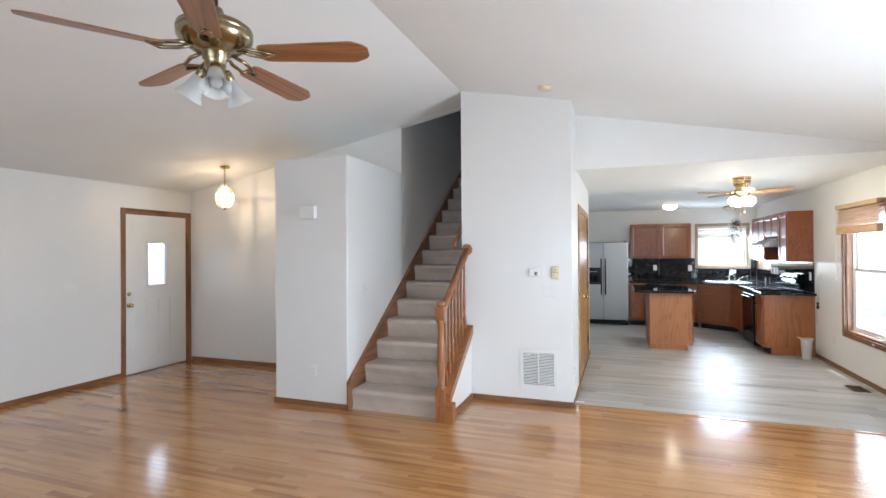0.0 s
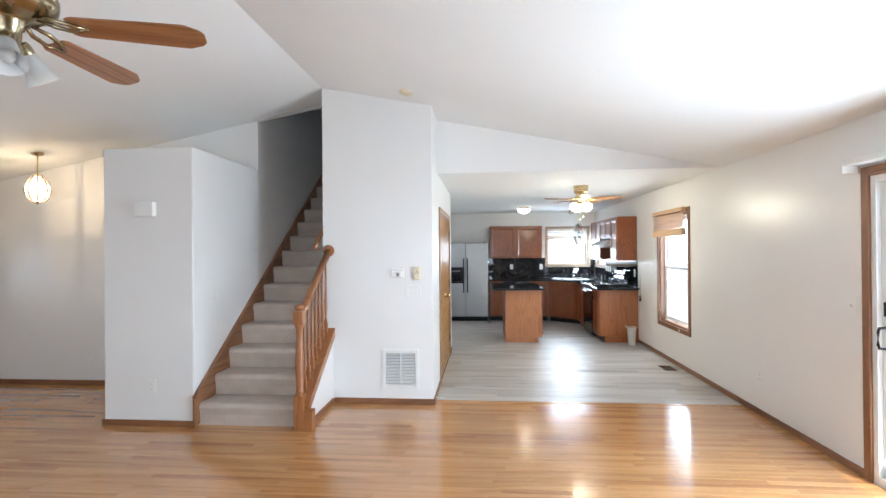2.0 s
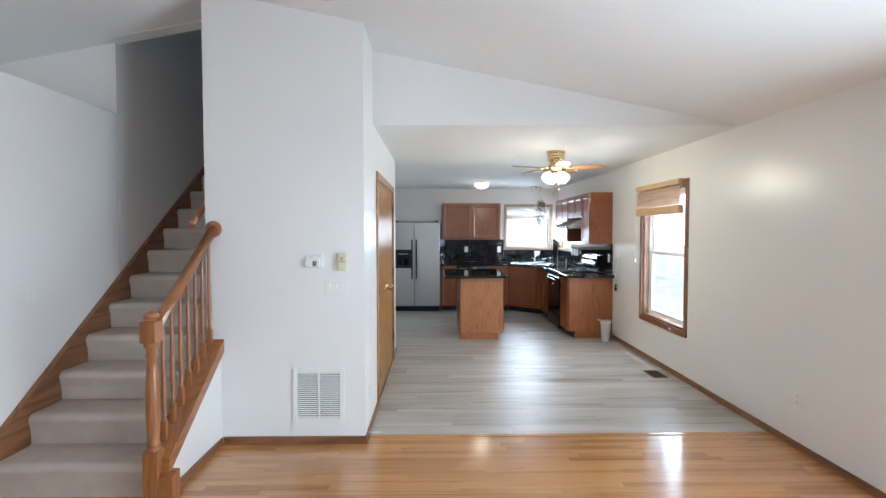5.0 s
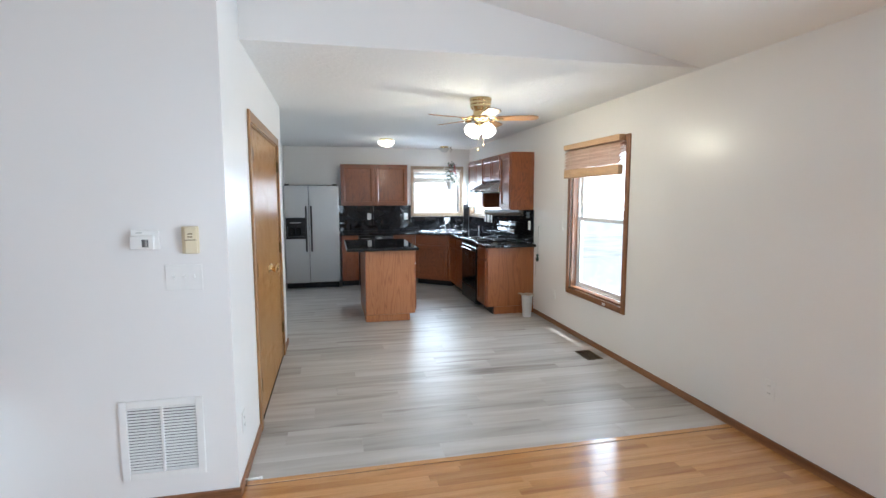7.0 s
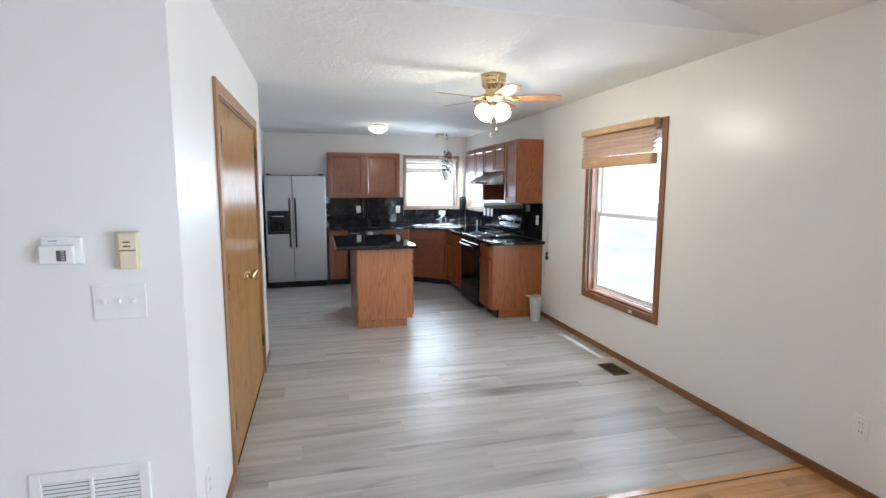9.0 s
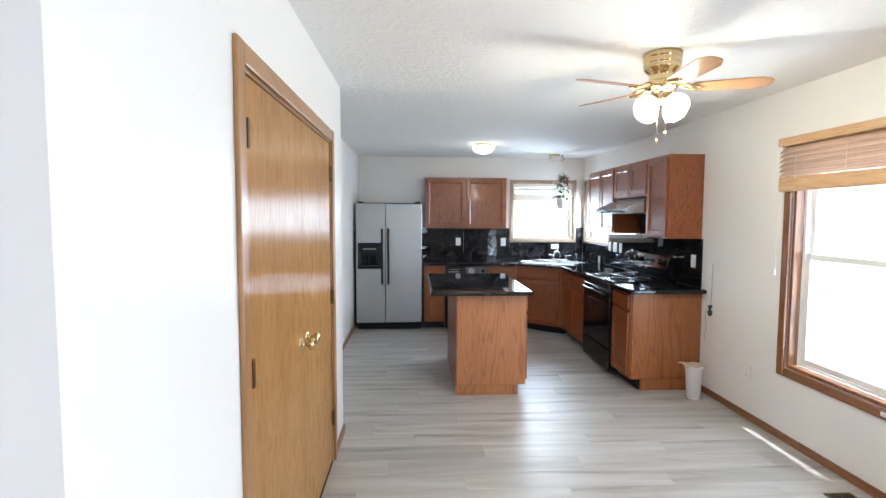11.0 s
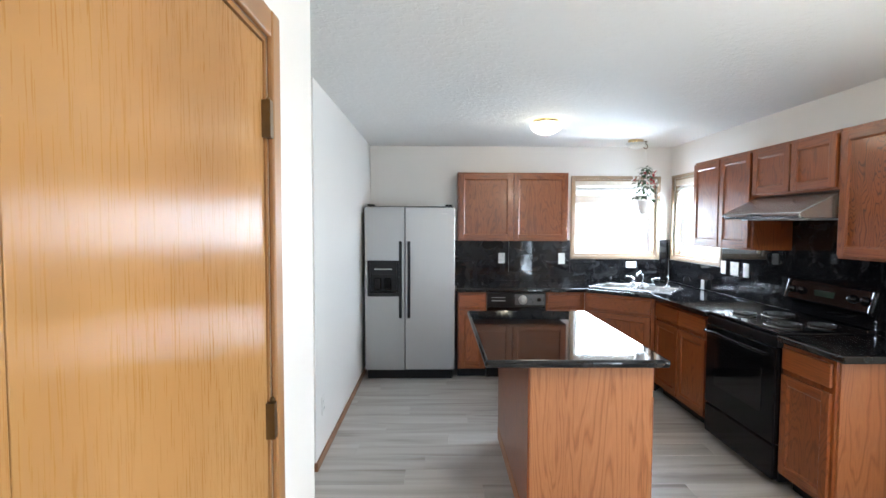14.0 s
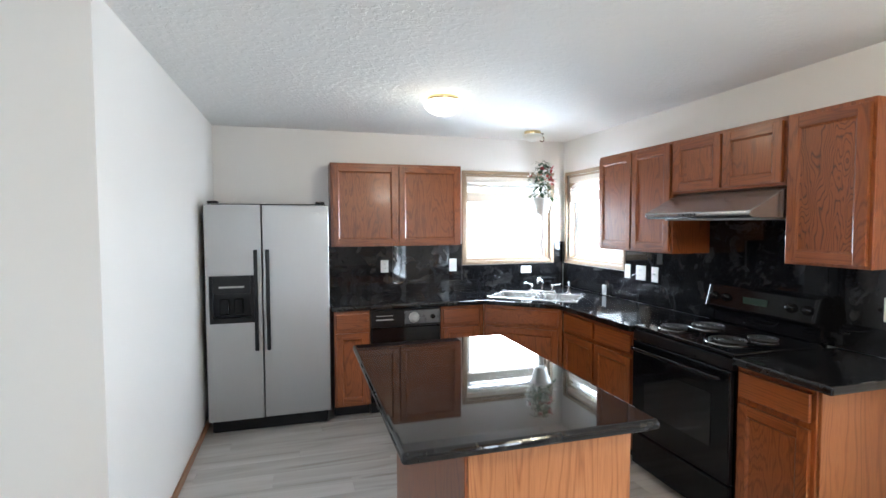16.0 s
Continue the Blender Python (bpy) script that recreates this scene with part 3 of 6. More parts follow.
tagged(tag, "small grey card tag hanging from the blind cord", "tag")
facing(east, "card", GREYP, tag, (10.30, 10.36, -0.050, -0.045, 0.925, 1.02), bevel=0.002)

# ---- patio door ----
pd = anchor("door_patio", east, 2.02, 0, 0)
tagged(pd, "white sliding glass patio door in stained oak casing", "door", kind="structure")
u0, u1, z0, z1 = PATIO
for q in ((u0 - 0.065, u0, 0, z1 + 0.065), (u1, u1 + 0.065, 0, z1 + 0.065)):
    facing(east, "casing", TRIM_Z, pd, (q[0], q[1], -0.016, 0.012, q[2], q[3]), bevel=0.004)
facing(east, "casing", TRIM, pd, (u0, u1, -0.014, 0.012, z1, z1 + 0.065), bevel=0.004)
facing(east, "frame", VINYL_W, pd, (u0, u0 + 0.045, 0.0, 0.13, z0, z1), (u1 - 0.045, u1, 0.0, 0.13, z0, z1), (u0 + 0.045, u1 - 0.045, 0.0, 0.13, z1 - 0.045, z1), (u0 + 0.045, u1 - 0.045, 0.0, 0.13, z0, z0 + 0.04), bevel=0.004)
for a, b, v in ((u0 + 0.045, 2.06, 0.075), (1.98, u1 - 0.045, 0.030)):
    facing(east, "sash", VINYL_W, pd, (a, a + 0.08, v, v + 0.04, 0.06, z1 - 0.045), (b - 0.08, b, v, v + 0.04, 0.06, z1 - 0.045), (a + 0.08, b - 0.08, v, v + 0.04, z1 - 0.125, z1 - 0.045), (a + 0.08, b - 0.08, v, v + 0.04, 0.06, 0.16), bevel=0.004)
    pane(east, pd, a + 0.08, b - 0.08, v + 0.018, 0.16, z1 - 0.125)
bm = bmesh.new()
add_tube(bm, [east(2.867, 0.03, 0.90), east(2.867, -0.02, 0.905), east(2.867, -0.028, 0.93), east(2.867, -0.028, 1.01), east(2.867, -0.02, 1.035), east(2.867, 0.03, 1.04)], 0.009, 10)
finish("handle", bm, BLACK, pd)
facing(east, "latch", BLACK, pd, (2.853, 2.883, 0.016, 0.032, 1.11, 1.205), bevel=0.006)
track = anchor("blind_track", east, 2.0, -0.06, 2.10)
tagged(track, "white vertical-blind head rail above the patio door", "curtain rail")
facing(east, "valance", WHITE, track, (0.86, 3.06, -0.105, -0.012, 2.115, 2.155), (3.048, 3.066, -0.11, -0.002, 2.065, 2.16), (0.84, 0.86, -0.11, -0.002, 2.065, 2.16), bevel=0.005)

# ---- front door ----
fd = anchor("door_1", west, 4.41, 0, 0)
tagged(fd, "closed white panelled entry door with small glass lite", "door", kind="structure")
u0, u1, z0, z1 = DOOR
facing(west, "casing", TRIM_Z, fd, (u0 - 0.055, u0 + 0.004, -0.016, 0.0, 0, z1 + 0.055), bevel=0.004)
facing(west, "casing", TRIM_Z, fd, (u1 - 0.004, u1 + 0.05, -0.016, 0.0, 0, z1 + 0.055), bevel=0.004)
facing(west, "casing", TRIM, fd, (u0 + 0.004, u1 - 0.004, -0.014, 0.0, z1 - 0.004, z1 + 0.055), bevel=0.004)
facing(west, "jamb", TRIM_Z, fd, (u0, u0 + 0.018, 0.0, 0.13, 0, z1), (u1 - 0.018, u1, 0.0, 0.13, 0, z1), (u0 + 0.018, u1 - 0.018, 0.0, 0.13, z1 - 0.018, z1), bevel=0.002)
a, b, c, d = u0 + 0.021, u1 - 0.021, 0.012, z1 - 0.021
LITE = (4.27, 4.54, 1.14, 1.69)
slab = bmesh.new()
for q in ((a, LITE[0], c, d), (LITE[1], b, c, d), (LITE[0], LITE[1], c, LITE[2]), (LITE[0], LITE[1], LITE[3], d)):
    for v in add_box(slab, q[0], q[1], 0.012, 0.056, q[2], q[3]):
        v.co = west(*v.co)
slab = finish("slab", slab, WHITE_DOOR, fd)
for k in range(4):
    pa = a + 0.10 + k * (b - a - 0.2) / 4 + 0.012
    pb = pa + (b - a - 0.2) / 4 - 0.024
    facing(west, "panel", WHITE_DOOR, fd, (pa, pb, 0.004, 0.014, 0.20, 0.96), bevel=0.010, seg=3)
facing(west, "lite_frame", WHITE_DOOR, fd, (LITE[0] - 0.03, LITE[0], 0.0, 0.03, LITE[2] - 0.03, LITE[3] + 0.03), (LITE[1], LITE[1] + 0.03, 0.0, 0.03, LITE[2] - 0.03, LITE[3] + 0.03), (LITE[0], LITE[1], 0.0, 0.03, LITE[3], LITE[3] + 0.03), (LITE[0], LITE[1], 0.0, 0.03, LITE[2] - 0.03, LITE[2]), bevel=0.006)
pane(west, fd, LITE[0], LITE[1], 0.03, LITE[2], LITE[3])
facing(west, "threshold", HINGE, fd, (u0, u1, 0.0, 0.14, 0.0, 0.010), bevel=0.003)
for z, r in ((1.04, 0.026), (0.895, 0.031)):
    bm = bmesh.new()
    m = Matrix.Translation(west(3.995, 0.012, z)) @ pose(0, 0, 0, 0, 90, 0)
    add_turned(bm, [(r, 0), (r, 0.006), (0.012, 0.010), (0.012, 0.03), (r * 0.8, 0.04), (r * 0.85, 0.055), (r * 0.5, 0.065)] if z < 0.95 else [(r, 0), (r, 0.012), (r * 0.7, 0.02)], m)
    tagged(finish("knob" if z < 0.95 else "deadbolt", bm, BRASS, fd), "polished brass")

# ---- pantry doors ----
def pantry(u, v, z):
    return (XP + v, u, z)


pc = anchor("pantry_casing", pantry, 6.01, 0, 0)
tagged(pc, "stained oak casing round the pantry doors", "door frame", kind="structure")
for q in ((5.172, 5.235), (6.775, 6.832)):
    facing(pantry, "casing", DOOR_TRIM_Z, pc, (q[0], q[1], 0.0, 0.017, 0, 2.08), bevel=0.005)
facing(pantry, "casing", DOOR_TRIM, pc, (5.235, 6.775, 0.0, 0.015, 2.013, 2.08), bevel=0.005)
facing(pantry, "jamb", DOOR_TRIM_Z, pc, (5.235, 5.248, -0.12, 0.0, 0, 2.013), (6.762, 6.775, -0.12, 0.0, 0, 2.013), (5.248, 6.762, -0.12, 0.0, 2.0, 2.013), (5.248, 5.263, -0.06, -0.042, 0, 2.0), (6.747, 6.762, -0.06, -0.042, 0, 2.0), (5.995, 6.045, -0.06, -0.042, 0.012, 2.0))
for k, (a, b, hinge, knob) in enumerate(((5.251, 6.0205, 5.242, 5.955), (6.0225, 6.759, 6.768, 6.075))):
    d = anchor("pantry_door", pantry, (a + b) / 2, 0, 0.012)
    tagged(d, "closed flat golden oak veneer pantry door", "door", group="pair of pantry doors")
    facing(pantry, "slab", PANTRY, d, (a, b, -0.040, -0.004, 0.012, 1.996), bevel=0.0012)
    for hz in (1.81, 1.06, 0.29):
        bm = bmesh.new()
        add_turned(bm, [(0.007, hz - 0.045), (0.007, hz + 0.045)], Matrix.Translation((XP + 0.006, hinge, 0)), 10)
        add_turned(bm, [(0.005, hz + 0.045), (0.0075, hz + 0.049), (0.003, hz + 0.056)], Matrix.Translation((XP + 0.006, hinge, 0)), 10)
        for q in (-1, 1):
            add_box(bm, XP - 0.0035, XP + 0.001 if q * (k - 0.5) > 0 else XP + 0.018, min(hinge, hinge + q * 0.022), max(hinge, hinge + q * 0.022), hz - 0.045, hz + 0.045)
        finish("hinge", bm, HINGE, d)
    bm = bmesh.new()
    m = Matrix.Translation((XP - 0.004, knob, 0.97)) @ pose(0, 0, 0, 0, 90, 0)
    add_turned(bm, [(0.033, 0), (0.033, 0.004), (0.026, 0.009), (0.012, 0.012), (0.011, 0.032), (0.022, 0.040), (0.029, 0.050), (0.029, 0.058), (0.020, 0.066), (0.004, 0.068)], m, 24)
    tagged(finish("knob", bm, BRASS, d), "polished brass knob")

# ---- baseboards ----
def skirt(fn, u0, u1, v=0.0, mat=TRIM, h=0.058):
    """A baseboard with an eased top; v is the wall's face, the board lies on the room's side."""
    ob = facing(fn, "baseboard", mat, None, (u0, u1, v - 0.013, v, 0.0005, h), bevel=0.004)
    return tagged(ob, "narrow stained oak baseboard", "baseboard", kind="structure")


skirt(east, YN, PATIO[0] - 0.065)
skirt(east, PATIO[1] + 0.065, 7.92)
skirt(west, YN, DOOR[0] - 0.055)
skirt(lambda u, v, z: (u, YC + v, z), XL + 0.013, -3.345, 0, TRIM_X)
skirt(lambda u, v, z: (u, 3.674 + v, z), -3.358, -2.496, 0, TRIM_X)
skirt(lambda u, v, z: (-3.345 + v, u, z), 3.674, YC - 0.013)
skirt(lambda u, v, z: (u, YT + v, z), -1.437, XP + 0.013, 0, TRIM_X)
skirt(lambda u, v, z: (XP - v, u, z), YT, 5.172)
skirt(lambda u, v, z: (XP - v, u, z), 6.832, HALL0)
skirt(lambda u, v, z: (u, HALL1 + v, z), HALLX, XK, 0, TRIM_X)
skirt(lambda u, v, z: (XK - v, u, z), HALL1 - 0.013, YB)
skirt(lambda u, v, z: (-1.45 - v, u, z), 3.745, YT - 0.013)
skirt(south, XL, XR, 0, TRIM_X)

# ---- staircase ----
RISE, RUN, N = 0.198, 0.264, 15
SX0, SX1, SY = -2.486, -1.565, 3.722
stairs = base_at("staircase", -2.02, SY, 0)
tagged(stairs, "straight staircase in worn grey-beige carpet between oak skirts", "stairs")
for k in range(N):
    y, z = SY + k * RUN, (k + 1) * RISE
    x1 = SX1
    bm = bmesh.new()
    prof = [(y + 0.014, z - RISE + (0.0 if k == 0 else 0.004)), (y + 0.010, z - 0.10), (y + 0.002, z - 0.07)]
    prof += [(y - 0.006 + 0.042 * (1 - math.cos(math.pi / 2 * q / 7)), z - 0.042 + 0.042 * math.sin(math.pi / 2 * q / 7)) for q in range(8)]
    prof += [(y + RUN + 0.08, z), (y + RUN + 0.08, z - RISE + 0.004)]
    for f in add_prism(bm, prof, SX0 + 0.004, x1, "x"):
        pass
    finish("step", bm, CARPET, stairs)
bm = bmesh.new()
sl = 0.715
ya, yb = 3.645, 7.6
za = 0.262
add_prism(bm, [(ya, 0.001), (ya + 0.06, 0.001), (yb, (yb - ya - 0.15) * sl), (yb, za + (yb - ya) * sl), (ya, za)], SX0 + 0.001, SX0 + 0.020, "x")
tagged(finish("skirt_board", bm, TRIM, stairs, bevel=0.003), "stained oak skirt board")
bm = bmesh.new()
add_prism(bm, [(ya, za - 0.001), (yb, za - 0.001 + (yb - ya) * sl), (yb, za + 0.018 + (yb - ya) * sl), (ya, za + 0.018)], SX0 - 0.002, SX0 + 0.032, "x")
finish("skirt_cap", bm, TRIM, stairs, bevel=0.004)

# knee wall under the sloping cap
KY0, KY1 = 3.725, YT


def cap_z(y):
    return 0.318 + 0.70 * (y - 3.80)


bm = bmesh.new()
add_prism(bm, [(KY0, 0), (KY1, 0), (KY1, cap_z(KY1) - 0.085), (KY0, cap_z(KY0) - 0.085)], SX1 + 0.001, -1.45, "x")
structure(finish("wall_knee", bm, WALL), "low white knee wall beside the stair")

rail = base_at("stair_railing", -1.515, 3.69, 0)
tagged(rail, "honey oak stair railing with turned balusters and newel", "railing")
bm = bmesh.new()
add_prism(bm, [(KY0 - 0.04, cap_z(KY0 - 0.04) - 0.084), (KY1 - 0.001, cap_z(KY1) - 0.084), (KY1 - 0.001, cap_z(KY1) + 0.008), (KY0 - 0.04, cap_z(KY0 - 0.04) + 0.008)], SX1 + 0.002, -1.425, "x")
finish("base_rail", bm, RAIL, rail, bevel=0.004)
bm = bmesh.new()
add_prism(bm, [(3.645, 0.001), (3.735, 0.001), (3.735, 0.172), (3.70, 0.172), (3.645, 0.155)], -1.470, -1.392, "x")
finish("end_board", bm, RAIL_Z, rail, bevel=0.003)
NX, NY = -1.515, 3.689
bm = bmesh.new()
add_box(bm, NX - 0.044, NX + 0.044, NY - 0.044, NY + 0.044, 0.0, 0.30)
add_box(bm, NX - 0.044, NX + 0.044, NY - 0.044, NY + 0.044, 0.925, 1.045)
add_turned(bm, [(0.043, 0.299), (0.040, 0.312), (0.030, 0.322), (0.036, 0.336), (0.030, 0.350), (0.033, 0.40), (0.038, 0.50), (0.037, 0.62), (0.030, 0.78), (0.026, 0.83), (0.034, 0.845), (0.027, 0.88), (0.040, 0.905), (0.043, 0.926)], Matrix.Translation((NX, NY, 0)), 22)
add_turned(bm, [(0.043, 1.044), (0.030, 1.048), (0.028, 1.056), (0.040, 1.066), (0.042, 1.078), (0.034, 1.092), (0.015, 1.10), (0.002, 1.102)], Matrix.Translation((NX, NY, 0)), 22)
finish("newel", bm, RAIL_Z, rail, bevel=0.004)
HA, HB = Vector((-1.513, 3.73, 1.005)), Vector((-1.488, 4.42, 1.562))
bm = bmesh.new()
hr = [(-0.030, -0.022), (0.030, -0.022), (0.032, -0.008), (0.026, 0.004), (0.030, 0.016), (0.020, 0.028), (0.0, 0.033), (-0.020, 0.028), (-0.030, 0.016), (-0.026, 0.004), (-0.032, -0.008)]
lo = [bm.verts.new((HA.x + p, HA.y, HA.z + q)) for p, q in hr]
hi = [bm.verts.new((HB.x + p, HB.y, HB.z + q)) for p, q in hr]
for k in range(len(hr)):
    bm.faces.new((lo[k], hi[k], hi[(k + 1) % len(hr)], lo[(k + 1) % len(hr)])).smooth = True
bm.faces.new(lo)
bm.faces.new(hi)
finish("handrail", bm, RAIL, rail)
bm = bmesh.new()
add_turned(bm, [(0.058, 0.0), (0.060, 0.008), (0.052, 0.018), (0.046, 0.022)], Matrix.Translation((-1.488, YT - 0.001, 1.572)) @ pose(0, 0, 0, 90, 0, 0), 24)
finish("rosette", bm, RAIL_Z, rail)
for k in range(7):
    y = 3.79 + k * 0.101
    zb = cap_z(y) + 0.006
    zt = HA.z + (y - HA.y) * (HB.z - HA.z) / (HB.y - HA.y) - 0.018
    h = zt - zb
    bm = bmesh.new()
    mt = Matrix.Translation((-1.508, y, zb))
    add_prism(bm, [(y - 0.016, zb - 0.016), (y + 0.016, zb + 0.010), (y + 0.016, zb + 0.115), (y - 0.016, zb + 0.115)], -1.524, -1.492, "x")
    add_turned(bm, [(0.016, 0.114), (0.012, 0.128), (0.009, 0.134), (0.014, 0.145), (0.010, 0.158), (0.013, 0.19), (0.0145, 0.25), (0.012, 0.45), (0.0095, h - 0.05), (0.009, h)], mt, 12)
    finish("baluster", bm, RAIL_Z, rail, bevel=0.002)
hook_rail = base_at("wall_handrail", -1.615, 4.95, 1.7)
tagged(hook_rail, "short oak wall handrail continuing up the stair", "railing")
bm = bmesh.new()
add_tube(bm, [(-1.63, 4.42, 1.60), (-1.63, 4.85, 1.93), (-1.63, 7.0, 3.56)], 0.022, 10)
finish("rail", bm, RAIL, hook_rail)
for y in (4.95, 6.6):
    bm = bmesh.new()
    add_tube(bm, [(-1.550, y, 1.955 + (y - 4.95) * 0.758), (-1.61, y, 1.955 + (y - 4.95) * 0.758), (-1.63, y, 1.985 + (y - 4.95) * 0.758)], 0.008, 8)
    finish("bracket", bm, BRASS, hook_rail)

# ---- cabinets: u along the front, v out of the wall towards the room, z up ----
def back_run(u, v, z):
    return (u, YB - v, z)


def right_run(u, v, z):
    return (XR - v, u, z)


DA, DB = Vector((1.50, 10.44, 0)), Vector((2.02, 10.0, 0))
DU = (DB - DA).normalized()
DV = Vector((-DU.y * -1, -DU.x, 0))
DV = Vector((DU.y, -DU.x, 0))


def corner_run(u, v, z):
    p = DA + DU * u + DV * v
    return (p.x, p.y, z)


def island_run(u, v, z):
    return (0.70 + v, u, z)


def panel_door(fn, parent, u0, u1, v, z0, z1, mats, t=0.020, w=0.052, name="door"):
    """A framed door: stiles, rails and a recessed panel with an eased inner edge. mats: upright grain, level grain."""
    bm = bmesh.new()
    for s in ((u0, u0 + w, v, v + t, z0, z1, 0), (u1 - w, u1, v, v + t, z0, z1, 0), (u0 + w, u1 - w, v, v + t - 0.0008, z1 - w, z1, 1), (u0 + w, u1 - w, v, v + t - 0.0008, z0, z0 + w, 1)):
        add_box(bm, *s)
    add_box(bm, u0 + w, u1 - w, v, v + t - 0.009, z0 + w, z1 - w, len(mats) - 1 if len(mats) > 2 else 0)
    e = 0.010
    a, b, c, d = u0 + w, u1 - w, z0 + w, z1 - w
    for q in (((a, c), (b, c), (b - e, c + e), (a + e, c + e)), ((a, d), (a + e, d - e), (b - e, d - e), (b, d)), ((a, c), (a + e, c + e), (a + e, d - e), (a, d)), ((b, c), (b, d), (b - e, d - e), (b - e, c + e))):
        outer = [bm.verts.new((q[k][0], v + (t - 0.001 if q[k] in ((a, c), (b, c), (a, d), (b, d)) else t - 0.0085), q[k][1])) for k in range(4)]
        bm.faces.new(outer).material_index = 0
    for vt in bm.verts:
        vt.co = fn(*vt.co)
    return finish(name, bm, mats, parent, bevel=0.0025)


def drawer_front(fn, parent, u0, u1, v, z0, z1, mat):
    return facing(fn, "drawer_front", mat, parent, (u0, u1, v, v + 0.020, z0, z1), bevel=0.006, seg=3)


def face_frame(fn, parent, u0, u1, v, z0, z1, mats, rails=(), stiles=(), w=0.035):
    specs = [(u0, u0 + w, v, v + 0.012, z0, z1), (u1 - w, u1, v, v + 0.012, z0, z1), (u0 + w, u1 - w, v, v + 0.0115, z1 - w, z1), (u0 + w, u1 - w, v, v + 0.0115, z0, z0 + w)]
    specs += [(u0 + w, u1 - w, v, v + 0.0115, r - w / 2, r + w / 2) for r in rails]
    specs += [(s - w / 2, s + w / 2, v, v + 0.0110, z0 + w, z1 - w) for s in stiles]
    return facing(fn, "face_frame", mats, parent, *specs, bevel=0.0015)


def upper(fn, u0, u1, depth, z0, z1, doors, hgrain, label, group="upper kitchen cabinets", panel=None):
    c = anchor("upper_cabinet", fn, (u0 + u1) / 2, depth / 2, z0)
    tagged(c, label, "cabinet", group)
    facing(fn, "body", CAB_Z, c, (u0, u1, 0.002, depth - 0.012, z0, z1), bevel=0.002)
    n = len(doors)
    face_frame(fn, c, u0, u1, depth - 0.012, z0, z1, CAB_Z, stiles=[(doors[k][1] + doors[k + 1][0]) / 2 for k in range(n - 1)])
    for a, b in doors:
        panel_door(fn, c, a, b, depth, z0 + 0.016, z1 - 0.022, (CAB_Z, hgrain, panel) if panel else (CAB_Z, hgrain))
    return c


upper(back_run, 0.236, 1.430, 0.285, 1.38, 2.116, [(0.252, 0.824), (0.842, 1.414)], CAB_X, "honey oak wall cabinet with two framed doors")
upper(right_run, 9.178, 10.008, 0.32, 1.37, 2.117, [(9.195, 9.580), (9.598, 9.992)], CAB_Y, "honey oak wall cabinet with two tall doors")
upper(right_run, 8.384, 9.176, 0.32, 1.765, 2.117, [(8.401, 8.768), (8.786, 9.159)], CAB_Y, "short honey oak cabinet above the range hood")
upper(right_run, 7.982, 8.382, 0.32, 1.365, 2.117, [(7.997, 8.367)], CAB_Y, "honey oak wall cabinet with one tall figured door", panel=CAB_FIG)


def base_unit(fn, u0, u1, depth, cols, hgrain, label, toe=True, drawers=True):
    c = anchor("base_cabinet", fn, (u0 + u1) / 2, depth / 2, 0)
    tagged(c, label, "cabinet", "base kitchen cabinets")
    facing(fn, "body", CAB_Z, c, (u0, u1, 0.002, depth - 0.012, 0.10, 0.878), bevel=0.002)
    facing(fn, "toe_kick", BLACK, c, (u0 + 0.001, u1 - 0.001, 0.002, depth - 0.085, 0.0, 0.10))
    face_frame(fn, c, u0, u1, depth - 0.012, 0.10, 0.878, CAB_Z, rails=[0.715] if drawers else [], stiles=[(cols[k][1] + cols[k + 1][0]) / 2 for k in range(len(cols) - 1)])
    for a, b in cols:
        panel_door(fn, c, a, b, depth, 0.122, 0.700, (CAB_Z, hgrain))
        if drawers:
            drawer_front(fn, c, a, b, depth, 0.730, 0.855, hgrain)
    return c


FRONT, FRONT_E = 0.69, 0.65
base_unit(back_run, 0.225, 0.512, FRONT + 0.01, [(0.240, 0.497)], CAB_X, "narrow honey oak base cabinet beside the refrigerator")
base_unit(back_run, 1.112, 1.50, FRONT + 0.01, [(1.130, 1.450)], CAB_X, "honey oak base cabinet beside the dishwasher")
base_unit(right_run, 9.115, 10.0, FRONT_E, [(9.133, 9.545), (9.563, 9.975)], CAB_Y, "honey oak base cabinet with two drawers and doors")
end = base_unit(right_run, 7.955, 8.338, FRONT_E, [(7.972, 8.321)], CAB_Y, "honey oak end cabinet with plain side panel")
facing(right_run, "side_panel", END_OAK, end, (7.943, 7.9545, 0.002, FRONT_E - 0.015, 0.10, 0.878), bevel=0.002)
facing(right_run, "side_foot", END_OAK, end, (7.932, 7.9545, 0.002, FRONT_E - 0.10, 0.0005, 0.10), bevel=0.002)
corner = anchor("sink_cabinet", corner_run, 0.34, -0.25, 0)
tagged(corner, "diagonal honey oak corner cabinet below the sink", "cabinet", "base kitchen cabinets")
DL = (DB - DA).length
facing(corner_run, "body", CAB_Z, corner, (0.002, DL - 0.002, -0.45, -0.012, 0.10, 0.60), bevel=0.002)
facing(corner_run, "front_board", CAB_Z, corner, (0.002, DL - 0.002, -0.03, -0.012, 0.60, 0.878))
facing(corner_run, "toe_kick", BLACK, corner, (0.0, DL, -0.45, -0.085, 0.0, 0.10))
face_frame(corner_run, corner, 0.002, DL - 0.002, -0.012, 0.10, 0.878, CAB_Z, rails=[0.715])
panel_door(corner_run, corner, 0.035, DL - 0.035, 0.0, 0.122, 0.700, (CAB_Z, CAB_X))
drawer_front(corner_run, corner, 0.035, DL - 0.035, 0.0, 0.730, 0.855, CAB_X)

# ---- countertop with the sink's cut-out ----
SC, SW, SD = Vector((2.045, 10.50, 0)), 0.80, 0.52


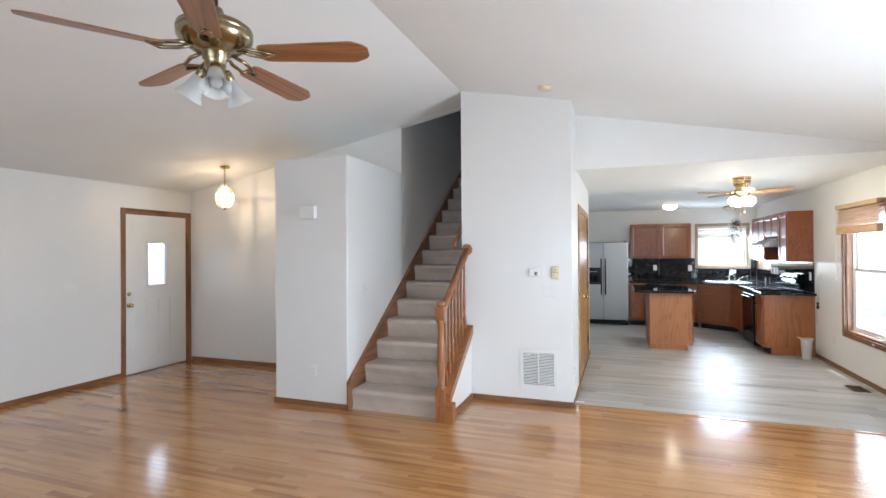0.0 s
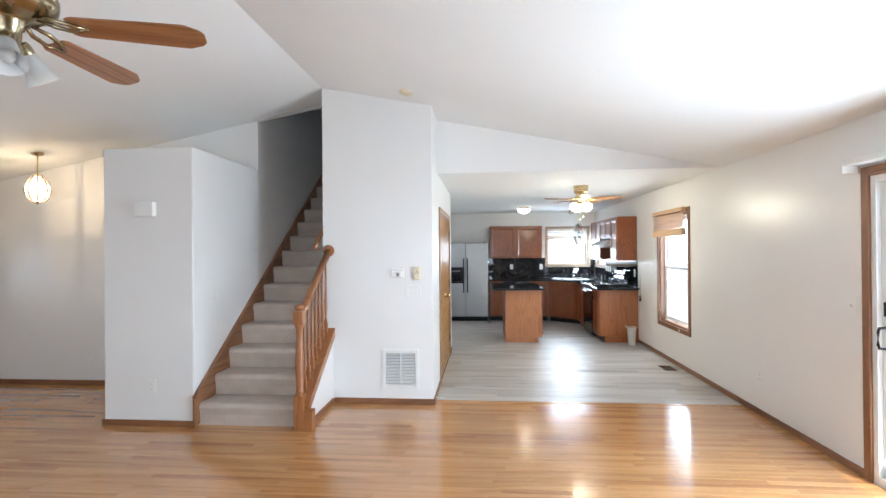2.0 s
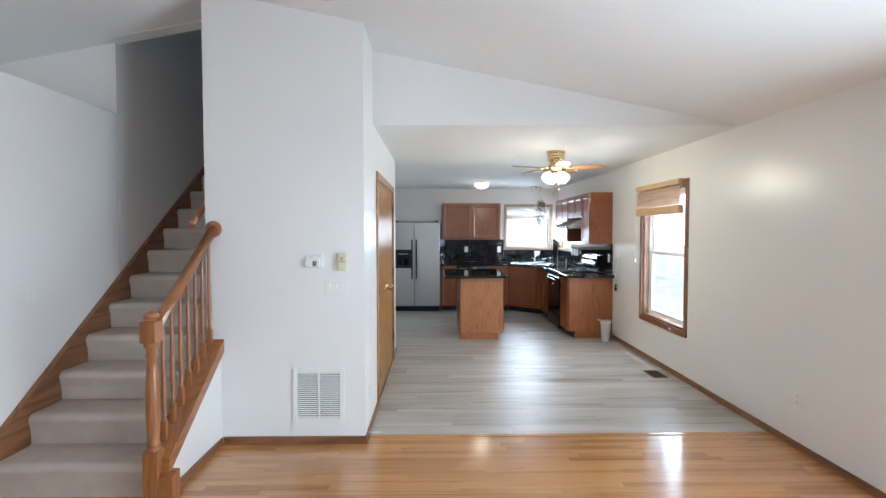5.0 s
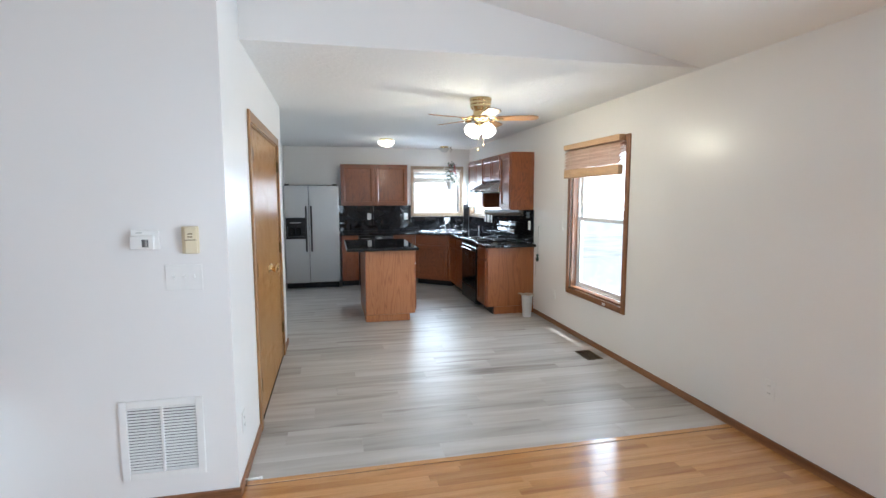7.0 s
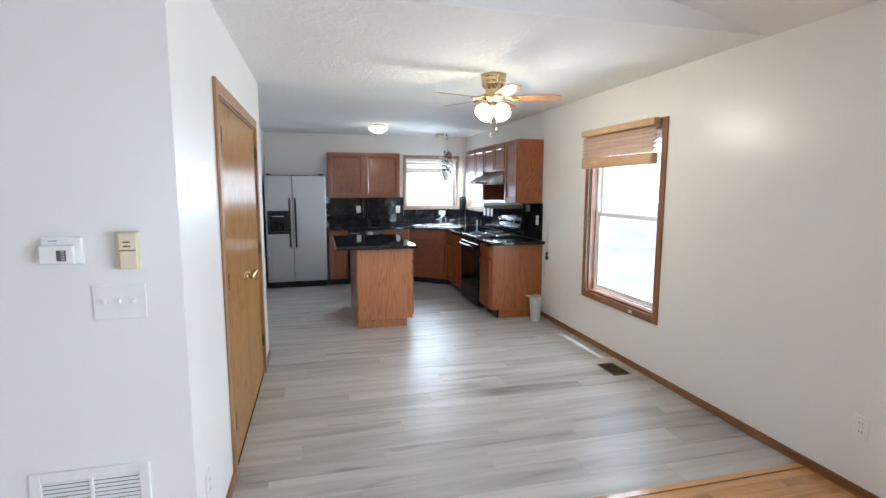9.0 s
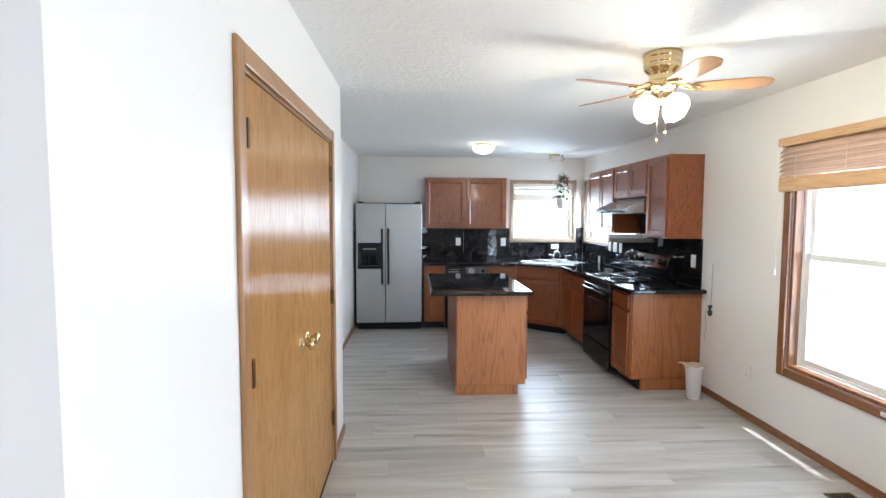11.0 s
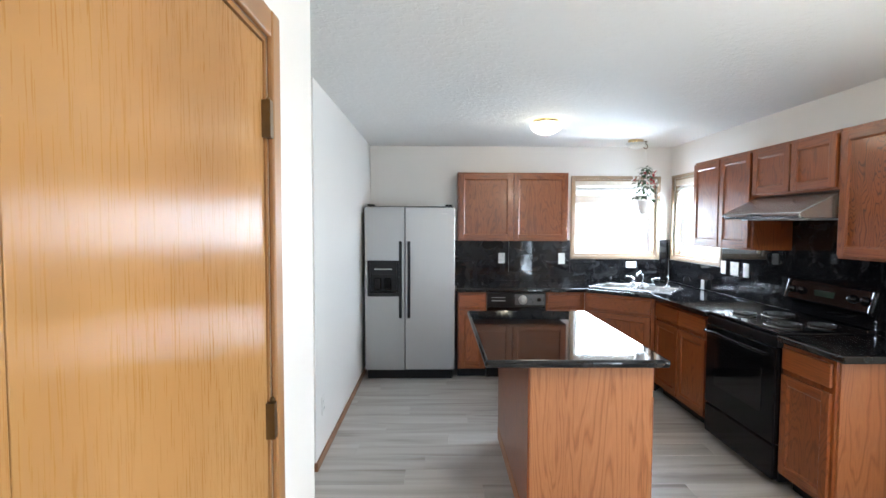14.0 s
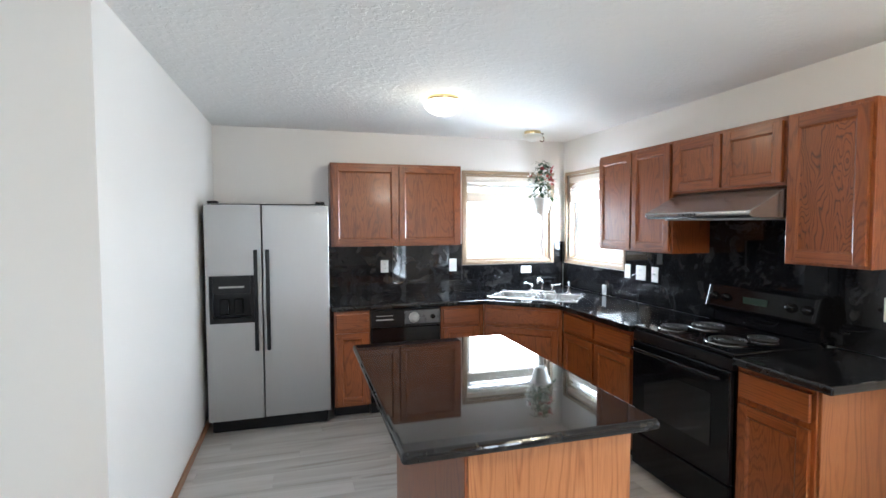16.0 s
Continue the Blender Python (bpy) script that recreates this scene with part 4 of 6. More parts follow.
def sink_at(u, v, z):
    """u along the sink's front, v towards the wall corner."""
    p = SC + DU * u - DV * v
    return (p.x, p.y, z)


top = base_at("countertop", 2.3, 10.5, 0.88)
tagged(top, "polished black granite countertop with bullnose edge", "countertop")
bm = bmesh.new()
outer = [(0.205, YB - 0.002), (0.205, 10.40), (1.505, 10.40), (1.985, 9.985), (1.985, 9.098), (XR - 0.002, 9.098), (XR - 0.002, YB - 0.002)]
inner = [sink_at(a * (SW / 2 - 0.02), b * (SD / 2 - 0.02), 0)[:2] for a, b in ((-1, -1), (1, -1), (1, 1), (-1, 1))]
edges = []
for loop in (outer, inner):
    vs = [bm.verts.new((x, y, 0.92)) for x, y in loop]
    edges += [bm.edges.new((vs[k], vs[(k + 1) % len(vs)])) for k in range(len(vs))]
bmesh.ops.triangle_fill(bm, use_beauty=True, use_dissolve=False, edges=edges)
ext = bmesh.ops.extrude_face_region(bm, geom=list(bm.faces))
for v in [g for g in ext["geom"] if isinstance(g, bmesh.types.BMVert)]:
    v.co.z = 0.881
finish("slab", bm, GRANITE, top, bevel=0.012, seg=3)
boxes("slab", GRANITE, top, (1.985, XR - 0.002, 7.865, 8.340, 0.881, 0.92), bevel=0.012, seg=3)

splash = base_at("backsplash", 2.6, 11.0, 0.92)
tagged(splash, "black granite backsplash behind counter and range", "backsplash")
for s in ((0.20, 0.83, 0.921, 1.38), (0.833, 1.532, 0.921, 1.38), (1.535, 2.558, 0.921, 1.165), (2.561, XR - 0.016, 0.921, 1.39)):
    boxes("slab", GRANITE, splash, (s[0], s[1], YB - 0.014, YB - 0.001, s[2], s[3]), bevel=0.001)
boxes("upstand", GRANITE, splash, (0.205, 2.52, YB - 0.034, YB - 0.0145, 0.921, 1.02), bevel=0.003)
for s in ((7.96, 8.38, 0.921, 1.365), (8.383, 9.176, 0.80, 1.76), (9.179, 10.075, 0.921, 1.37), (10.078, 11.114, 0.921, 1.165), (11.112, YB - 0.016, 1.168, 1.39)):
    boxes("slab", GRANITE, splash, (XR - 0.014, XR - 0.001, s[0], s[1], s[2], s[3]), bevel=0.001)

# ---- sink and taps ----
INOX = plain("sink_steel", (0.52, 0.52, 0.52), 0.26, 1.0, 0.05, 20, 0.1, 200)
sink = new("sink")
sink.location = sink_at(0, 0, 0.92)
tagged(sink, "double-bowl stainless steel drop-in sink", "sink")
bm = bmesh.new()
R0, R1 = SW / 2, SD / 2
cols_u = [-R0, -R0 + 0.035, -0.015, 0.015, R0 - 0.035, R0]
rows_v = [-R1, -R1 + 0.035, R1 - 0.10, R1]
grid = [[bm.verts.new(sink_at(u, v, 0.928)) for u in cols_u] for v in rows_v]
for r in range(3):
    for c in range(5):
        if r == 1 and c in (1, 3):
            ring = [grid[1][c], grid[1][c + 1], grid[2][c + 1], grid[2][c]]
            mid = sum((p.co for p in ring), Vector()) / 4
            low = [bm.verts.new((mid.x + (p.co.x - mid.x) * 0.90, mid.y + (p.co.y - mid.y) * 0.90, 0.77)) for p in ring]
            for k in range(4):
                bm.faces.new((ring[k], ring[(k + 1) % 4], low[(k + 1) % 4], low[k]))
            bm.faces.new(low)
        else:
            bm.faces.new((grid[r][c], grid[r][c + 1], grid[r + 1][c + 1], grid[r + 1][c]))
edge = [e for e in bm.edges if e.is_boundary]
ext = bmesh.ops.extrude_edge_only(bm, edges=edge)
for v in [g for g in ext["geom"] if isinstance(g, bmesh.types.BMVert)]:
    v.co.z = 0.921
finish("basin", bm, INOX, sink, bevel=0.008, seg=3)
for u in (-0.19, 0.19):
    bm = bmesh.new()
    add_turned(bm, [(0.045, 0.7705), (0.043, 0.774), (0.020, 0.772), (0.004, 0.771)], Matrix.Translation(sink_at(u, -0.03, 0)), 20)
    finish("drain", bm, CHROME, sink)
tap = new("faucet")
tap.location = sink_at(0, R1 - 0.05, 0.928)
tagged(tap, "chrome kitchen faucet with lever handles on sink", "faucet")
V = R1 - 0.05
bm = bmesh.new()
for v in add_box(bm, -0.13, 0.13, V - 0.026, V + 0.026, 0.9285, 0.946):
    v.co = sink_at(*v.co)
finish("deck_plate", bm, CHROME, tap, bevel=0.008, seg=3)
bm = bmesh.new()
add_tube(bm, [sink_at(0, V, 0.944), sink_at(0, V, 1.01), sink_at(0, V - 0.02, 1.05), sink_at(0.0, V - 0.08, 1.075), sink_at(0, V - 0.16, 1.06), sink_at(0, V - 0.19, 1.035)], [0.016, 0.014, 0.013, 0.012, 0.011, 0.012], 12)
finish("spout", bm, CHROME, tap)
for u in (-0.10, 0.10):
    bm = bmesh.new()
    add_tube(bm, [sink_at(u, V, 0.944), sink_at(u, V, 0.985), sink_at(u * 1.05, V, 1.00)], [0.019, 0.015, 0.012], 12)
    add_tube(bm, [sink_at(u, V, 0.995), sink_at(u * 1.5, V - 0.012, 1.012), sink_at(u * 1.75, V - 0.02, 1.005)], [0.008, 0.007, 0.009], 8)
    finish("lever", bm, CHROME, tap)
spray = new("sink_sprayer")
spray.location = sink_at(0.25, V, 0.928)
tagged(spray, "small chrome hand sprayer beside the faucet", "sprayer")
bm = bmesh.new()
add_tube(bm, [sink_at(0.25, V, 0.929), sink_at(0.25, V, 0.97), sink_at(0.25, V, 1.02), sink_at(0.25, V - 0.03, 1.035)], [0.02, 0.013, 0.014, 0.011], 12)
finish("nozzle", bm, CHROME, spray)

# ---- refrigerator ----
fr = base_at("refrigerator", -0.25, 10.7, 0)
tagged(fr, "side-by-side stainless refrigerator with black ice dispenser", "refrigerator")
boxes("body", BLACK, fr, (-0.685, 0.172, 10.470, 11.130, 0.012, 1.735), bevel=0.006)
boxes("grille", BLACK, fr, (-0.680, 0.167, 10.440, 10.469, 0.0, 0.088), bevel=0.006)
bm = bmesh.new()
FL, FS, FR_ = -0.698, -0.304, 0.192
DX0, DX1, DZ0, DZ1 = -0.676, -0.362, 0.838, 1.197
for s in ((FL, DX0, 0.10, 1.725), (DX1, FS - 0.004, 0.10, 1.725), (DX0, DX1, 0.10, DZ0), (DX0, DX1, DZ1, 1.725)):
    add_box(bm, s[0], s[1], 10.400, 10.465, s[2], s[3])
bmesh.ops.remove_doubles(bm, verts=bm.verts, dist=0.0005)
bmesh.ops.dissolve_limit(bm, angle_limit=0.01, verts=bm.verts, edges=bm.edges)
finish("freezer_door", bm, STEEL_Z, fr)
boxes("fridge_door", STEEL_Z, fr, (FS + 0.004, FR_, 10.400, 10.465, 0.10, 1.725), bevel=0.008, seg=3)
boxes("dispenser_frame", BLACK, fr, (DX0 + 0.001, DX0 + 0.025, 10.393, 10.460, DZ0 + 0.001, DZ1 - 0.001), (DX1 - 0.025, DX1 - 0.001, 10.393, 10.460, DZ0 + 0.001, DZ1 - 0.001), (DX0 + 0.025, DX1 - 0.025, 10.393, 10.460, 1.06, DZ1 - 0.001), (DX0 + 0.025, DX1 - 0.025, 10.393, 10.460, DZ0 + 0.001, DZ0 + 0.04), (DX0 + 0.025, DX1 - 0.025, 10.447, 10.460, DZ0 + 0.04, 1.06), bevel=0.003)
boxes("control_strip", GREYP, fr, (DX0 + 0.07, DX1 - 0.07, 10.3905, 10.3935, 1.105, 1.118), bevel=0.001)
for q in (-0.575, -0.475):
    boxes("dispenser_paddle", BLACK_GLOSS, fr, (q - 0.035, q + 0.035, 10.415, 10.446, 0.90, 1.02), bevel=0.012, seg=3)
for x in (FS - 0.042, FS + 0.042):
    boxes("handle", BLACK, fr, (x - 0.014, x + 0.014, 10.343, 10.363, 0.63, 1.39), (x - 0.012, x + 0.012, 10.361, 10.405, 0.635, 0.675), (x - 0.012, x + 0.012, 10.361, 10.405, 1.345, 1.385), bevel=0.006, seg=3)
boxes("badge", GREYP, fr, (0.055, 0.115, 10.3975, 10.4005, 1.655, 1.668), bevel=0.001)
for x in (-0.64, 0.13):
    boxes("hinge_cover", BLACK, fr, (x - 0.035, x + 0.035, 10.410, 10.495, 1.736, 1.752), bevel=0.005)

# ---- dishwasher ----
dw = base_at("dishwasher", 0.81, 10.75, 0)
tagged(dw, "black built-in dishwasher with control dial", "dishwasher")
boxes("body", BLACK, dw, (0.518, 1.106, 10.46, 11.10, 0.02, 0.874))
boxes("door", BLACK_GLOSS, dw, (0.520, 1.104, 10.430, 10.459, 0.11, 0.725), bevel=0.004)
boxes("control_panel", BLACK, dw, (0.520, 1.104, 10.418, 10.459, 0.730, 0.872), bevel=0.006)
boxes("kick_plate", BLACK, dw, (0.520, 1.104, 10.50, 10.459 + 0.045, 0.0, 0.105))
CONTROL_GREY = plain("control_grey", (0.085, 0.088, 0.092), 0.28, 0, 0.05, 20)
tagged(boxes("control_plate", CONTROL_GREY, dw, (0.795, 1.098, 10.4145, 10.4178, 0.752, 0.862), bevel=0.001), "satin grey control plate")
boxes("button_row", GREYP, dw, (0.56, 0.70, 10.4155, 10.4185, 0.79, 0.80), (0.56, 0.70, 10.4155, 10.4185, 0.825, 0.83))
bm = bmesh.new()
add_turned(bm, [(0.045, 0), (0.043, 0.010), (0.028, 0.014), (0.026, 0.028), (0.02, 0.032)], Matrix.Translation((0.875, 10.4145, 0.805)) @ pose(0, 0, 0, 90, 0, 0), 24)
tagged(finish("dial", bm, GREYP, dw), "grey control dial")
bm = bmesh.new()
add_turned(bm, [(0.02, 0), (0.018, 0.014), (0.012, 0.018)], Matrix.Translation((1.035, 10.4145, 0.805)) @ pose(0, 0, 0, 90, 0, 0), 20)
finish("knob", bm, BLACK_GLOSS, dw)

# ---- range and hood ----
DRIP = plain("drip_ring_chrome", (0.30, 0.30, 0.30), 0.22, 1.0, 0.2, 30)
st = base_at("stove", 2.35, 8.72, 0)
tagged(st, "black electric coil range with raised back panel", "stove")
S0, S1 = 8.345, 9.093
boxes("body", BLACK, st, (2.035, XR - 0.02, S0, S1, 0.04, 0.905), bevel=0.003)
boxes("cooktop", BLACK_GLOSS, st, (2.005, XR - 0.085, S0 - 0.003, S1 + 0.003, 0.906, 0.932), bevel=0.008, seg=3)
boxes("oven_door", BLACK_GLOSS, st, (1.995, 2.034, S0 + 0.004, S1 - 0.004, 0.265, 0.84), bevel=0.008, seg=3)
boxes("oven_window", plain("oven_glass", (0.006, 0.006, 0.007), 0.04, 0, 0.02), st, (1.9915, 1.9955, S0 + 0.12, S1 - 0.12, 0.42, 0.70), bevel=0.001)
boxes("drawer", BLACK_GLOSS, st, (1.998, 2.034, S0 + 0.004, S1 - 0.004, 0.05, 0.255), bevel=0.008, seg=3)
boxes("front_strip", BLACK, st, (2.002, 2.034, S0 + 0.002, S1 - 0.002, 0.845, 0.903), bevel=0.004)
bm = bmesh.new()
add_tube(bm, [(1.995, S0 + 0.05, 0.795), (1.955, S0 + 0.055, 0.80), (1.952, S0 + 0.09, 0.80), (1.952, S1 - 0.09, 0.80), (1.955, S1 - 0.055, 0.80), (1.995, S1 - 0.05, 0.795)], 0.012, 10)
finish("handle", bm, BLACK_GLOSS, st)
bm = bmesh.new()
add_prism(bm, [(XR - 0.075, 0.9325), (XR - 0.015, 0.9325), (XR - 0.015, 1.172), (XR - 0.078, 1.174), (XR - 0.092, 1.164), (XR - 0.126, 1.045), (XR - 0.120, 1.030), (XR - 0.075, 1.018)], S0 + 0.01, S1 - 0.01, "y")
finish("back_panel", bm, BLACK_GLOSS, st, bevel=0.008, seg=3)
for y in (S0 + 0.012, S1 - 0.038):
    bm = bmesh.new()
    add_prism(bm, [(XR - 0.080, 0.9325), (XR - 0.014, 0.9325), (XR - 0.014, 1.180), (XR - 0.080, 1.183), (XR - 0.100, 1.168), (XR - 0.134, 1.045), (XR - 0.124, 1.022), (XR - 0.080, 1.012)], y, y + 0.026, "y")
    finish("end_cap", bm, BLACK_GLOSS, st, bevel=0.010, seg=3)
for y in (S0 + 0.07, S0 + 0.16, S1 - 0.16, S1 - 0.07):
    bm = bmesh.new()
    add_turned(bm, [(0.027, 0), (0.026, 0.010), (0.019, 0.014), (0.018, 0.028), (0.010, 0.031)], Matrix.Translation((XR - 0.1105, y, 1.105)) @ pose(0, 0, 0, 0, -74, 0), 20)
    tagged(finish("knob", bm, [BLACK_GLOSS], st), "glossy black burner knob")
boxes("clock_panel", plain("clock_glass", (0.03, 0.045, 0.035), 0.12, 0, 0.05), st, (XR - 0.1165, XR - 0.100, 8.65, 8.81, 1.085, 1.125), bevel=0.002)
for x, y, r in ((2.17, 8.92, 0.075), (2.39, 8.885, 0.095), (2.19, 8.55, 0.095), (2.40, 8.52, 0.075)):
    bm = bmesh.new()
    add_turned(bm, [(r + 0.022, 0.9325), (r + 0.020, 0.937), (r + 0.008, 0.935), (r * 0.5, 0.9335), (0.01, 0.933)], Matrix.Translation((x, y, 0)), 28, closed=False)
    tagged(finish("drip_ring", bm, DRIP, st), "dull chrome drip ring")
    bm = bmesh.new()
    pts = [(x + r * (0.18 + 0.82 * q / 64) * math.cos(q * 0.34), y + r * (0.18 + 0.82 * q / 64) * math.sin(q * 0.34), 0.944) for q in range(65)]
    add_tube(bm, pts, 0.0055, 6)
    finish("burner_coil", bm, IRON, st)
hood = base_at("range_hood", 2.45, 8.78, 1.6)
tagged(hood, "slanted stainless steel range hood under cabinets", "range hood")
bm = bmesh.new()
add_prism(bm, [(XR - 0.002, 1.60), (2.155, 1.60), (2.130, 1.615), (2.132, 1.635), (2.165, 1.652), (2.37, 1.755), (2.39, 1.762), (XR - 0.002, 1.762)], 8.39, 9.17, "y")
finish("canopy", bm, STEEL_Y, hood, bevel=0.006, seg=3)
boxes("filter", GREYP, hood, (2.24, XR - 0.10, 8.46, 9.11, 1.592, 1.600), bevel=0.002)
bm = bmesh.new()
for k in range(5):
    add_turned(bm, [(0.008, 0), (0.007, 0.006), (0.004, 0.008)], Matrix.Translation((2.131, 8.74 + k * 0.03, 1.624)) @ pose(0, 0, 0, 0, -90, 0), 12)
finish("switches", bm, BLACK, hood)

# ---- island ----
isl = base_at("kitchen_island", 0.75, 8.45, 0)
tagged(isl, "oak kitchen island with overhanging black granite top", "kitchen island")
boxes("countertop", GRANITE, isl, (0.238, 1.112, 7.785, 9.125, 0.886, 0.924), bevel=0.016, seg=4)
boxes("body", CAB_Z, isl, (0.475, 1.062, 7.905, 9.05, 0.10, 0.884), bevel=0.002)
boxes("side_panel", ISLAND_OAK, isl, (0.472, 1.074, 7.892, 7.904, 0.088, 0.884), bevel=0.002)
boxes("foot_board", ISLAND_OAK, isl, (0.472, 1.005, 7.880, 7.904, 0.0005, 0.087), (0.460, 0.4715, 7.880, 9.05, 0.0005, 0.085), bevel=0.003)
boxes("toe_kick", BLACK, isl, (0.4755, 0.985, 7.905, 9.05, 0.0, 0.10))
boxes("back_panel", CAB_Z, isl, (0.462, 0.474, 7.898, 9.05, 0.086, 0.884), bevel=0.002)


def island_front(u, v, z):
    return (1.062 + v, u, z)


face_frame(island_front, isl, 7.905, 9.05, 0.0, 0.10, 0.884, CAB_Z, rails=[0.715], stiles=[8.4775])
for a, b in ((7.925, 8.46), (8.495, 9.03)):
    panel_door(island_front, isl, a, b, 0.012, 0.122, 0.700, (CAB_Z, CAB_Y))
    drawer_front(island_front, isl, a, b, 0.012, 0.730, 0.860, CAB_Y)

# ---- ceiling fans ----
FROST = plain("frosted_glass", (0.88, 0.89, 0.88), 0.45, 0, 0.02, 30)
FROST.node_tree.nodes["Principled BSDF"].inputs["Transmission Weight"].default_value = 0.55
FROST.node_tree.nodes["Principled BSDF"].inputs["Alpha"].default_value = 0.82
LAMP = glow("lit_glass", (1.0, 0.86, 0.62), 6.0)
DOME = glow("lit_dome_glass", (1.0, 0.88, 0.66), 4.5)


def blade_mesh(bm, ang, r0, r1, w0, w1, m, pitch=-13):
    """One paddle with a rounded tip."""
    rot = m @ pose(0, 0, 0, 0, 0, ang) @ pose(0, 0, 0, pitch, 0, 0)
    half = [(r0, w0 / 2 * 0.8), (r0 + 0.02, w0 / 2), (r0 + (r1 - r0) * 0.5, (w0 + w1) / 4 + 0.002), (r1 - 0.075, w1 / 2), (r1 - 0.060, w1 / 2 * 0.97), (r1 - 0.014, w1 / 2 * 0.62), (r1, w1 / 2 * 0.34)]
    outline = half + [(x, -y) for x, y in reversed(half)]
    lo, hi = [bm.verts.new(rot @ Vector((x, y, -0.003))) for x, y in outline], [bm.verts.new(rot @ Vector((x, y, 0.003))) for x, y in outline]
    k = len(outline)
    bm.faces.new(list(reversed(lo)))
    bm.faces.new(hi)
    for i in range(k):
        bm.faces.new((lo[i], lo[(i + 1) % k], hi[(i + 1) % k], hi[i]))


def blade_iron(bm, ang, r0, r1, m, drop):
    rot = m @ pose(0, 0, 0, 0, 0, ang)
    for s in (-1, 1):
        add_tube(bm, [rot @ Vector((r0, s * 0.012, drop)), rot @ Vector((r0 + (r1 - r0) * 0.45, s * 0.034, drop * 0.4)), rot @ Vector((r1, s * 0.030, -0.006)), rot @ Vector((r1 + 0.05, 0, -0.006))], [0.007, 0.009, 0.008, 0.006], 8)


def ceiling_fan(name, x, y, zc, zblade, first, r0, r1, w0, w1, metal, wood, rod, body, label, shades, lit):
    fan = base_at(name, x, y, zc)
    tagged(fan, label, "ceiling fan")
    o = Matrix.Translation((x, y, zblade))
    bm = bmesh.new()
    add_turned(bm, body, o, 36)
    finish("motor", bm, metal, fan)
    if rod:
        bm = bmesh.new()
        add_tube(bm, [(x, y, zblade + rod), (x, y, zc - 0.02)], 0.013, 12)
        finish("downrod", bm, metal, fan)
        bm = bmesh.new()
        add_turned(bm, [(0.02, -0.10), (0.05, -0.075), (0.068, -0.03), (0.07, 0.012)], Matrix.Translation((x, y, zc)), 28)
        finish("canopy", bm, metal, fan)
    for k in range(5):
        bm = bmesh.new()
        blade_mesh(bm, 0, r0, r1, w0, w1, Matrix.Identity(4))
        b = finish("blade", bm, wood)
        b.parent = fan
        b.matrix_basis = Matrix.Translation((0, 0, zblade - zc)) @ pose(0, 0, 0, 0, 0, first + 72 * k)
        bm = bmesh.new()
        blade_iron(bm, first + 72 * k, 0.085, r0 + 0.01, o, 0.02)
        finish("blade_iron", bm, metal, fan)
    for k in range(shades["n"]):
        a = radians(shades["first"] + 360 / shades["n"] * k)
        tilt = pose(0, 0, 0, 0, 0, math.degrees(a)) @ pose(shades["r"], 0, shades["z"], 0, 180 - shades["tilt"], 0)
        bm = bmesh.new()
        add_turned(bm, shades["profile"], o @ tilt, 24, closed=False)
        add_turned(bm, [(r * 0.94, z + 0.002) for r, z in reversed(shades["profile"])], o @ tilt, 24, closed=False)
        sh = finish("shade", bm, LAMP if lit else FROST, fan)
        sh.visible_shadow = not lit
        tagged(sh, "glowing frosted glass shade" if lit else "unlit frosted glass shade")
        bm = bmesh.new()
        add_turned(bm, [(0.018, -0.035), (0.026, -0.02), (0.026, 0.012), (0.020, 0.018)], o @ tilt, 16)
        hub = o @ Vector((0, 0, shades["z"] + 0.015))
        add_tube(bm, [hub, o @ tilt @ Vector((0, 0, -0.03))], 0.009, 8)
        finish("socket", bm, metal, fan)
        bm = bmesh.new()
        add_turned(bm, [(0.010, 0.02), (0.014, 0.04), (0.026, 0.065), (0.026, 0.08), (0.015, 0.098), (0.002, 0.102)], o @ tilt, 14)
        finish("bulb", bm, LAMP if lit else FROST, fan)
    bm = bmesh.new()
    for s, dx in ((0.16, 0.03), (0.20, -0.02)) if lit else ((0.045, 0.02),):
        add_tube(bm, [(x + dx, y, zblade + shades["z"] - 0.02), (x + dx, y, zblade + shades["z"] - s)], 0.0012, 5)
        add_turned(bm, [(0.002, 0), (0.006, -0.008), (0.007, -0.022), (0.004, -0.028)], Matrix.Translation((x + dx, y, zblade + shades["z"] - s)), 10)
    finish("pull_chain", bm, BRASS, fan)
    return fan


BELL = [(0.020, 0.0), (0.028, 0.010), (0.032, 0.032), (0.037, 0.060), (0.048, 0.088), (0.060, 0.106)]
TULIP = [(0.024, 0.0), (0.040, 0.010), (0.057, 0.032), (0.065, 0.058), (0.062, 0.080), (0.052, 0.094)]
ceiling_fan("ceiling_fan", RIDGE_X, 1.055, 3.255, 2.385, 19.0, 0.19, 0.645, 0.105, 0.135, ANTIQUE, BLADE, 0.18,
            [(0.03, -0.112), (0.046, -0.106), (0.048, -0.085), (0.041, -0.078), (0.042, -0.030), (0.050, -0.022), (0.050, 0.0), (0.062, 0.010), (0.102, 0.020), (0.134, 0.040), (0.148, 0.062), (0.150, 0.078), (0.144, 0.081), (0.150, 0.085), (0.150, 0.097), (0.143, 0.100), (0.147, 0.105), (0.130, 0.118), (0.05, 0.128), (0.03, 0.19)],
            "antique brass ceiling fan with oak blades and bell shades", dict(n=3, first=-44, r=0.060, z=-0.090, tilt=34, profile=BELL), False)
